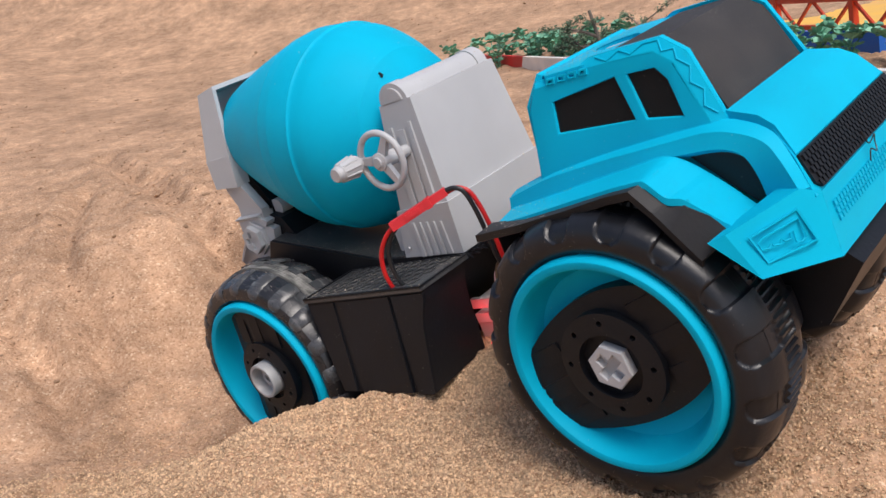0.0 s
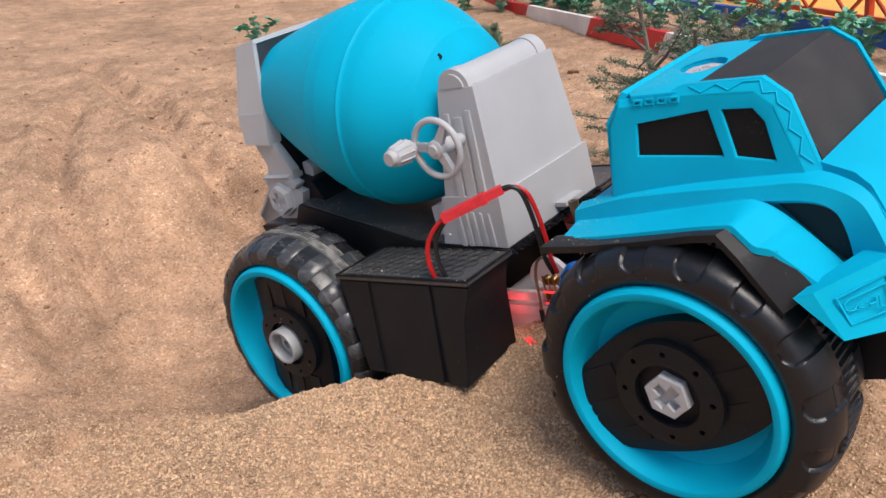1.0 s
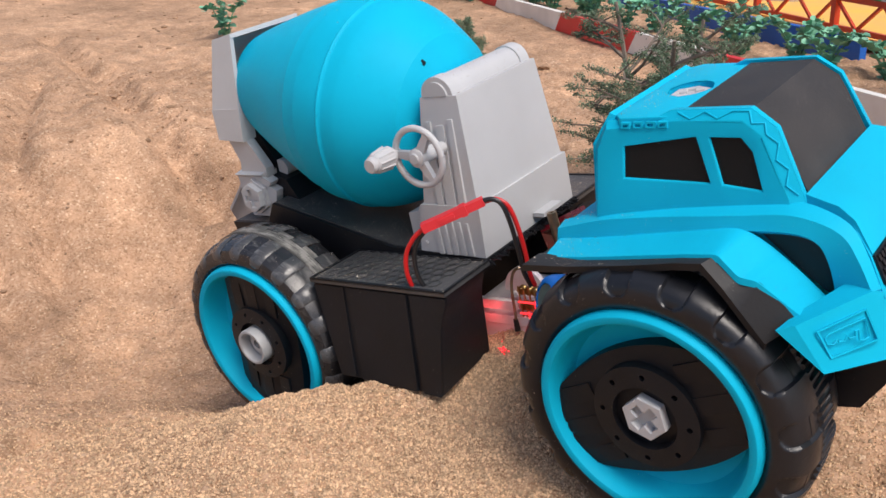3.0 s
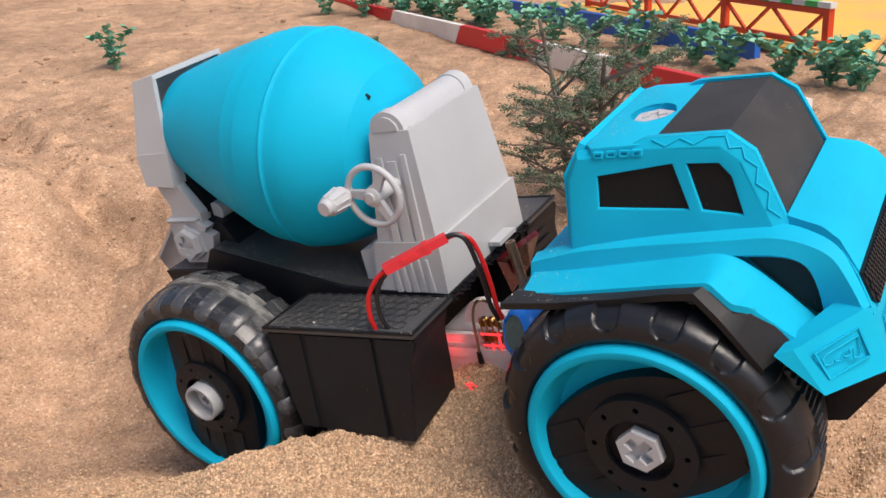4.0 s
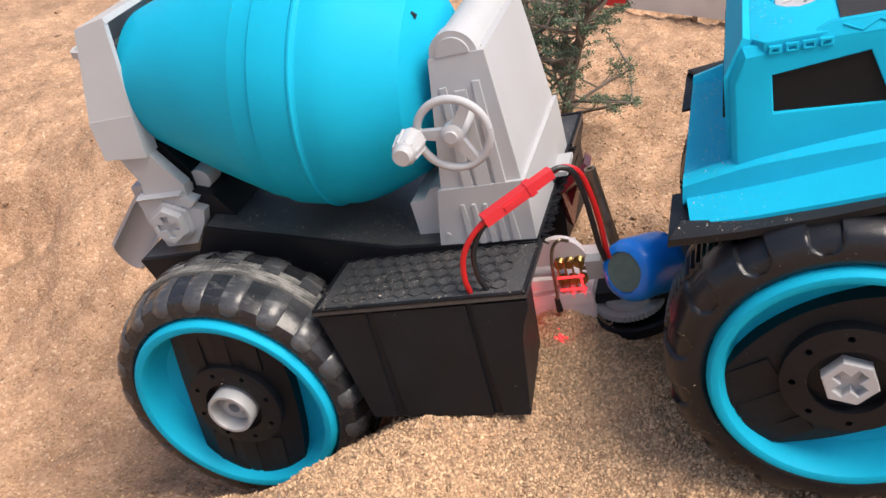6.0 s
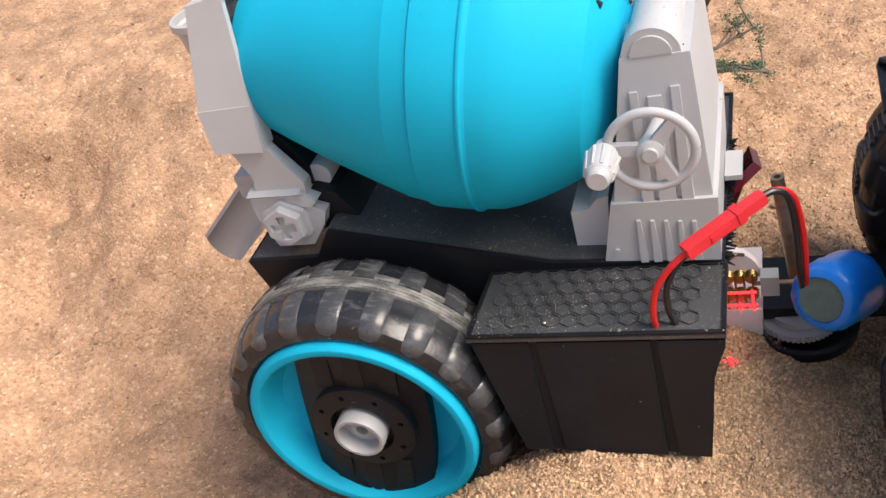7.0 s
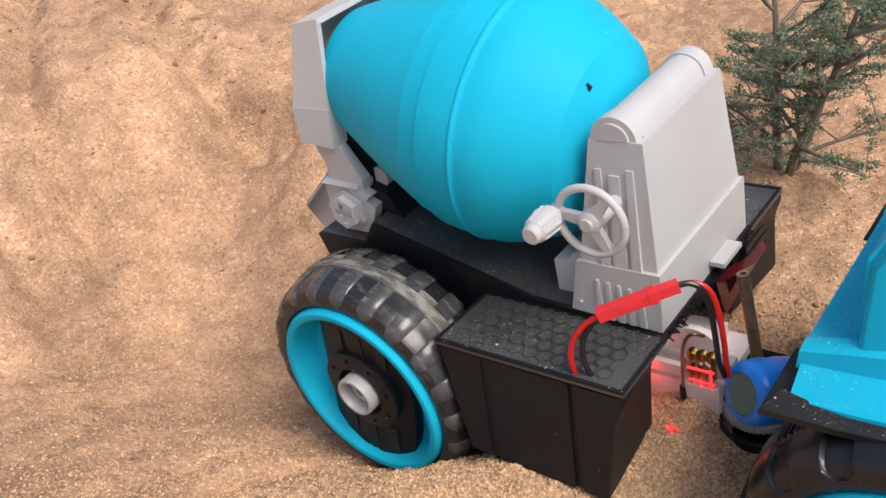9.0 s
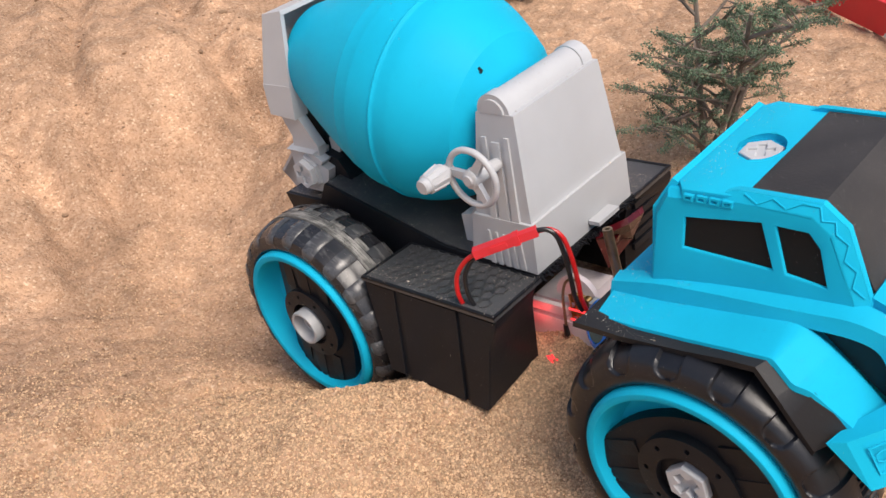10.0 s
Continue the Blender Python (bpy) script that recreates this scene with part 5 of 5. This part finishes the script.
def build_tree(x, y, height, lean, seed, label, bushy=1.0):
    """Wire-and-foam model tree: forked trunk, many twigs, tufts of dark foliage."""
    rng = random.Random(seed)
    z = sand_at(x, y)
    tree = thing("model_tree", label, "model tree", pose(x, y, z - 0.004))
    wood, tips = bmesh.new(), []

    def limb(p, way, length, r, depth):
        pts, q, w = [p], p.copy(), way.copy()
        n = 5
        for k in range(n):
            w = (w + Vector((rng.uniform(-1, 1), rng.uniform(-1, 1), rng.uniform(-0.5, 0.6))) * 0.17).normalized()
            q = q + w * length / n
            pts.append(q.copy())
        tube(pts, [r * (1 - 0.6 * k / n) for k in range(n + 1)], 6 if depth < 2 else 4, wood)
        if depth >= 1:
            tips.extend(pts[4:] if depth == 1 else [pts[3], pts[4], pts[5]])
        if depth < 2:
            count = (14, 5)[depth]
            for k in range(count):
                f = (0.08 + 0.82 * (k + 0.6 * rng.random()) / count) * n if depth == 0 else rng.uniform(0.3, 1) * n
                b0 = min(n - 1, int(f))
                at = pts[b0].lerp(pts[b0 + 1], f - b0)
                a = rng.uniform(0, 2 * math.pi)
                out = Vector((math.cos(a), math.sin(a), rng.uniform(-0.1, 0.55))).normalized()
                reach = (height * (0.40 - 0.21 * f / n) if depth == 0 else length * 0.5) * rng.uniform(0.75, 1.15)
                limb(at, (out + w * 0.25).normalized(), reach, r * 0.5, depth + 1)

    for k in range(3):
        a = 2 * math.pi * k / 3 + rng.random()
        start = Vector((3 * math.cos(a), 3 * math.sin(a), -4))
        limb(start, (Vector((0.22 * math.cos(a) + lean[0], 0.22 * math.sin(a) + lean[1], 1))).normalized(), height * rng.uniform(0.8, 1.0), height * 0.018, 0)
    part("trunk", wood, BARK, tree, "brown wire trunk and twigs")
    verts, faces = [], []
    for tip in tips:
        for k in range(int(52 * bushy)):
            c = tip + Vector((rng.gauss(0, 1.6), rng.gauss(0, 1.6), rng.gauss(0, 1.15)))
            s = rng.uniform(0.4, 0.95)
            d = [Vector((rng.gauss(0, 1), rng.gauss(0, 1), rng.gauss(0, 1))).normalized() * s for _ in range(4)]
            base = len(verts)
            verts.extend((c + v) * MM for v in d)
            faces.extend(((base, base + 1, base + 2), (base, base + 2, base + 3), (base, base + 3, base + 1), (base + 1, base + 3, base + 2)))
    mesh = bpy.data.meshes.new("crown")
    mesh.from_pydata(verts, [], faces)
    mesh.materials.append(NEEDLE)
    crown = new("crown", mesh)
    crown.parent = tree
    tagged(crown, "loose dark green foam foliage with gaps", kind="stuff")
    return tree


build_tree(0.229, 0.151, 150, (0.06, 0.03), 4, "small dark green model tree planted in sand")
build_tree(0.100, 0.475, 86, (0.0, 0.0), 9, "small dark green model tree planted in sand behind the drum")


def leaf_mesh():
    bm = bmesh.new()
    ring = [(0, 0), (3.6, 1.6), (5.2, 5), (4.0, 8.4), (0, 9.6), (-4.0, 8.4), (-5.2, 5), (-3.6, 1.6)]
    edge = [bm.verts.new((u, v, 0.02 * u * u * 6 + 0.02 * (v - 6) ** 2 * 0.6)) for u, v in ring]
    mid = [bm.verts.new((0, v, 0.0)) for v in (4, 8)]
    for tri_ in ((0, 1, 8), (1, 2, 8), (2, 3, 9), (8, 2, 9), (3, 4, 9), (9, 4, 5), (9, 5, 6), (8, 9, 6), (6, 7, 8), (7, 0, 8)):
        vs = edge + mid
        bm.faces.new([vs[i] for i in tri_])
    return bm


def build_plant(x, y, seed, tall=55, spreadout=0.5, stems=4):
    """Plastic plant: bent stems with pairs of round leaves, each leaf a part."""
    rng = random.Random(seed)
    plant = thing("plastic_plant", "green plastic plant with small round leaves in sand", "plant", pose(x, y, sand_at(x, y) - 0.003, 0, 0, rng.uniform(0, 360)), group="plastic plants")
    stem_bm, spots = bmesh.new(), []
    for s in range(stems):
        a = 2 * math.pi * s / stems + rng.uniform(-0.5, 0.5)
        out = Vector((math.cos(a), math.sin(a), 0)) * spreadout
        path = smooth_path([Vector((0, 0, -3)), out * tall * 0.3 + Vector((0, 0, tall * 0.35)), out * tall * 0.8 + Vector((0, 0, tall * rng.uniform(0.6, 0.8))), out * tall * 1.25 + Vector((0, 0, tall * rng.uniform(0.7, 1.0)))], 5)
        tube(path, [1.3 - 0.06 * k for k in range(len(path))], 6, stem_bm)
        for k in range(3, len(path), 2):
            spots.append((path[k], a + (k % 4) * 0.8))
    part("stem", stem_bm, LEAF, plant)
    first = None
    for p, a in spots:
        for q in range(3):
            m = Matrix.Translation(p * MM) @ Euler((rng.uniform(-0.2, 0.8), rng.uniform(-0.5, 0.5), a + q * 2.1 + rng.uniform(-0.3, 0.3))).to_matrix().to_4x4() @ Matrix.Scale(rng.uniform(0.75, 1.15), 4)
            if first is None:
                first = part("leaf", leaf_mesh(), LEAF, plant)
                ob = first
            else:
                ob = first.copy()
                scene.collection.objects.link(ob)
            ob.matrix_local = m


rng = random.Random(21)
for k in range(17):
    t = k / 16
    build_plant(0.555 - 0.40 * t + rng.uniform(-0.02, 0.02), 0.36 + 0.86 * t + rng.uniform(-0.02, 0.02), 30 + k, tall=rng.uniform(38, 52), stems=5)
for k in range(5):
    build_plant(0.30 - 0.06 * k, 0.98 + 0.05 * k + rng.uniform(-0.02, 0.02), 60 + k, tall=rng.uniform(46, 60), stems=5)
build_plant(-0.215, 0.84, 77, 62, 0.3, 4)


def build_backdrop_toys():
    # blue board on edge, yellow sheet and the red truss gate
    board = thing("blue_board", "blue painted board standing on edge in sand", "board", pose(0.56, 0.44, sand_at(0.56, 0.44) - 0.003, 0, 0, 108))
    part("board_panel", bevelled(box(110, 760, 0, 8, 0, 29), 0.6, 1), BLUE_BOARD, board)
    sheet = thing("yellow_sheet", "flat yellow painted board lying on sand", "board", pose(0.588, 0.452, sand_at(0.6, 0.5) + 0.004))
    ring = [(0, 0, 0), (560, 717, 0), (300, 1600, 0), (-230, 930, 0)]
    part("sheet_panel", bevelled(plate(ring, (0, 0, 6)), 0.6, 1), YELLOW, sheet)
    gate = thing("truss_gate", "orange red plastic truss fence with green and white striped rail", "fence", pose(0.591, 0.516, sand_at(0.591, 0.516) + 0.007, 0, 0, 102.5))
    for x in (0, 180, 360, 540):
        part("post", bevelled(box(x, x + 9, 0, 7, 0, 47), 0.6, 1), ORANGE_RED, gate)
    for z in (6, 40):
        part("rail", bevelled(box(9.2, 539.8, 1, 6, z, z + 6), 0.6, 1), ORANGE_RED, gate)
    for k in range(12):
        x0, x1 = 10 + 44 * k, 10 + 44 * (k + 1) - 1
        z0, z1 = (12.2, 39.8) if k % 2 else (39.8, 12.2)
        part("brace", plate([(x0, 2, z0), (x0 + 6, 2, z0), (x1, 2, z1), (x1 - 6, 2, z1)], (0, 3, 0)), ORANGE_RED, gate, smooth=False)
    for k in range(27):
        part("rail_stripe", bevelled(box(-2 + 20 * k, 18 + 20 * k - 0.2, -0.5, 7.5, 47.2, 53), 0.4, 1), GREEN_PAINT if k % 2 else WHITE_PAINT, gate, smooth=False)


build_backdrop_toys()


# ---- loose grains on the near heap ----
def build_grains():
    rng = np.random.RandomState(3)
    n = 220000
    far, joint = 60000, 45000
    px = np.concatenate([rng.uniform(-0.20, 0.40, far), rng.normal(0.145, 0.03, joint), rng.normal(0.07, 0.12, n - far - joint)])
    py = np.concatenate([rng.uniform(-0.28, 0.24, far), rng.normal(-0.045, 0.035, joint), rng.normal(-0.11, 0.055, n - far - joint)])
    xs, ys, Z = GRID
    i, j = np.clip(np.searchsorted(xs, px) - 1, 0, len(xs) - 2), np.clip(np.searchsorted(ys, py) - 1, 0, len(ys) - 2)
    u, v = (px - xs[i]) / (xs[i + 1] - xs[i]), (py - ys[j]) / (ys[j + 1] - ys[j])
    pz = (Z[j, i] * (1 - u) + Z[j, i + 1] * u) * (1 - v) + (Z[j + 1, i] * (1 - u) + Z[j + 1, i + 1] * u) * v
    base = np.array([(1, 0, 0), (-1, 0, 0), (0, 1, 0), (0, -1, 0), (0, 0, 1), (0, 0, -1)], float)
    tri_ = np.array([(0, 2, 4), (2, 1, 4), (1, 3, 4), (3, 0, 4), (2, 0, 5), (1, 2, 5), (3, 1, 5), (0, 3, 5)])
    s = np.minimum(0.00038 * np.exp(rng.normal(0, 0.45, n)), 0.0009)
    q = base[None] * (s[:, None] * rng.uniform(0.75, 1.2, (n, 3)))[:, None] + rng.normal(0, 0.16, (n, 6, 3)) * s[:, None, None]
    a = rng.uniform(0, 6.28, n)
    c, d = np.cos(a)[:, None], np.sin(a)[:, None]
    q = np.stack([q[..., 0] * c + q[..., 1] * d, q[..., 1] * c - q[..., 0] * d, q[..., 2]], -1)
    verts = (q + np.stack([px, py, pz + s * 0.55], -1)[:, None]).reshape(-1, 3)
    faces = (tri_[None] + 6 * np.arange(n)[:, None, None]).reshape(-1, 3)
    mesh = bpy.data.meshes.new("sand_grains")
    mesh.from_pydata(verts, [], faces)
    mesh.materials.append(GRAIN)
    tagged(new("sand_grains", mesh), "loose coarse sand grains, pale and brown", "sand", kind="stuff")


build_grains()


def build_clods():
    """Damp brown crumbs of sand, strewn thinly and in a few scuffed places; thicker along the ruts to darken them as
    shade.
    """
    rng = np.random.RandomState(11)
    px, py = [rng.uniform(-0.55, 0.55, 900), rng.uniform(-0.40, 0.05, 2600)], [rng.uniform(-0.05, 1.0, 900), rng.uniform(-0.02, 0.60, 2600)]
    px.append(rng.uniform(-1.1, 0.6, 1800))
    py.append(rng.uniform(0.5, 1.9, 1800))
    # extra crumbs whose brown stands in for shade in the ruts
    for way, wide, _ in RUTS[:4]:
        for (x0, y0), (x1, y1) in zip(way, way[1:]):
            m = int(420 * math.hypot(x1 - x0, y1 - y0))
            u = rng.uniform(0, 1, m)
            px.append(x0 + u * (x1 - x0) + rng.normal(0, wide, m))
            py.append(y0 + u * (y1 - y0) + rng.normal(0, wide, m))
    for x, y, m, r in ((-0.095, 0.365, 14, 0.008), (-0.116, 0.42, 16, 0.012), (-0.175, 0.443, 26, 0.014), (-0.457, 0.784, 22, 0.016), (-0.373, 0.61, 24, 0.013), (-0.307, 0.387, 20, 0.016), (-0.231, 0.356, 6, 0.004), (-0.232, 0.38, 6, 0.005), (0.20, 0.02, 24, 0.02)):
        px.append(rng.normal(x, r, m))
        py.append(rng.normal(y, r, m))
    px, py = np.concatenate(px), np.concatenate(py)
    n = len(px)
    ball = bmesh.new()
    bmesh.ops.create_icosphere(ball, subdivisions=1, radius=1)
    ball.verts.ensure_lookup_table()
    base, tri_ = np.array([v.co[:] for v in ball.verts]), np.array([[v.index for v in f.verts] for f in ball.faces])
    ball.free()
    s = np.where(np.arange(n) < 3500, 0.0005, np.where(np.arange(n) < 5300, 0.0014, 0.0008)) * np.exp(rng.normal(0, 0.5, n))
    q = base[None] * (s[:, None] * rng.uniform(0.7, 1.5, (n, 3)) * np.array([1, 1, 0.6]))[:, None] * rng.uniform(0.75, 1.2, (n, len(base), 1))
    pz = np.array([sand_at(x, y) for x, y in zip(px, py)])
    verts = (q + np.stack([px, py, pz + 0.1 * s], -1)[:, None]).reshape(-1, 3)
    faces = (tri_[None] + len(base) * np.arange(n)[:, None, None]).reshape(-1, 3)
    mesh = bpy.data.meshes.new("sand_clods")
    mesh.from_pydata(verts, [], faces)
    mesh.materials.append(CLOD)
    tagged(new("sand_clods", mesh), "damp brown crumbs of sand, packed in the ruts as shade", "sand", kind="stuff")


build_clods()


def build_dust():
    """Single sand grains lying on the upward faces of the truck."""
    rng = np.random.RandomState(29)
    bpy.context.view_layer.update()
    graph = bpy.context.evaluated_depsgraph_get()
    shares = {"lid": 2.2, "hexagon": 2.0, "lid_rim": 0.6, "rear_bed": 0.8, "bed_top": 1.8, "fender_shelf": 0.4, "fender_flare": 0.7, "shoulder": 0.3, "roof_panel": 1.0, "rear_roof": 0.3, "bonnet": 0.25, "bumper_corner": 0.3, "tower": 0.25, "rounded_top": 0.25, "gear_tray": 0.8, "drum": 0.03, "body_tub": 0.9}
    spots = []
    for k in range(40000):
        p = REAR @ (Vector((rng.uniform(-50, 235), rng.uniform(-8, 150), 160)) * MM)
        hit, at, normal, _, ob, _ = scene.ray_cast(graph, p, Vector((0, 0, -1)))
        if not hit or normal.z < 0.55:
            continue
        share = shares.get(ob.name.split(".")[0], 0)
        patch = 0.5 + noise.noise(at * 55) * 1.1
        if rng.uniform() < share * patch * 1.4:
            spots.append(at)
    sides = {"tyre": 0.30, "lug": 0.22, "tread_band": 0.2, "cover_plate": 0.10, "rib": 0.06, "hub_disc": 0.12, "fender_flare": 0.6, "side_box": 0.05, "side_panel": 0.06, "bumper_corner": 0.06, "cab_side": 0.05}
    for k in range(9000):
        p = REAR @ (Vector((rng.uniform(-60, 245), -60, rng.uniform(-55, 90))) * MM)
        hit, at, normal, _, ob, _ = scene.ray_cast(graph, p, (REAR.to_3x3() @ Vector((0, 1, -0.35))).normalized())
        if hit and rng.uniform() < sides.get(ob.name.split(".")[0], 0) * (0.6 + noise.noise(at * 70)):
            spots.append(at)
    for k in range(16000):
        p = REAR @ (Vector((rng.uniform(-45, 135), rng.uniform(-130, -10), 160)) * MM)
        hit, at, normal, _, ob, _ = scene.ray_cast(graph, p, (REAR.to_3x3() @ Vector((0, 0.75, -0.66))).normalized())
        if hit and ob.name.split(".")[0] == "bed_top" and normal.z > 0.4 and rng.uniform() < 0.45 + noise.noise(at * 60):
            spots.append(at)
    flecks = []
    for k in range(2500):
        p = REAR @ (Vector((rng.uniform(88, 136), rng.uniform(36, 115), 160)) * MM)
        hit, at, normal, _, ob, _ = scene.ray_cast(graph, p, Vector((0, 0, -1)))
        if hit and ob.name.split(".")[0] in ("tower", "stand_upper", "rounded_top", "end_cap") and rng.uniform() < 0.16:
            flecks.append(at)
    strew("dust_grains", "pale sand grains sprinkled on the truck", PALE_GRAIN, spots, rng)
    strew("dirt_flecks", "dark flecks of dirt on the grey drum stand", CLOD, flecks, rng)


def strew(name, label, mat, spots, rng):
    n = len(spots)
    base = np.array([(1, 0, 0), (-1, 0, 0), (0, 1, 0), (0, -1, 0), (0, 0, 1), (0, 0, -1)], float)
    tri_ = np.array([(0, 2, 4), (2, 1, 4), (1, 3, 4), (3, 0, 4), (2, 0, 5), (1, 2, 5), (3, 1, 5), (0, 3, 5)])
    s = 0.00008 * np.exp(rng.normal(0, 0.55, n))
    q = base[None] * (s[:, None] * rng.uniform(0.7, 1.4, (n, 3)))[:, None]
    verts = (q + np.array([v[:] for v in spots])[:, None] + np.array([0, 0, 1]) * (s * 0.4)[:, None, None]).reshape(-1, 3)
    faces = (tri_[None] + 6 * np.arange(n)[:, None, None]).reshape(-1, 3)
    mesh = bpy.data.meshes.new(name)
    mesh.from_pydata(verts, [], faces)
    mesh.materials.append(mat)
    tagged(new(name, mesh), label, "sand", kind="stuff")


build_dust()
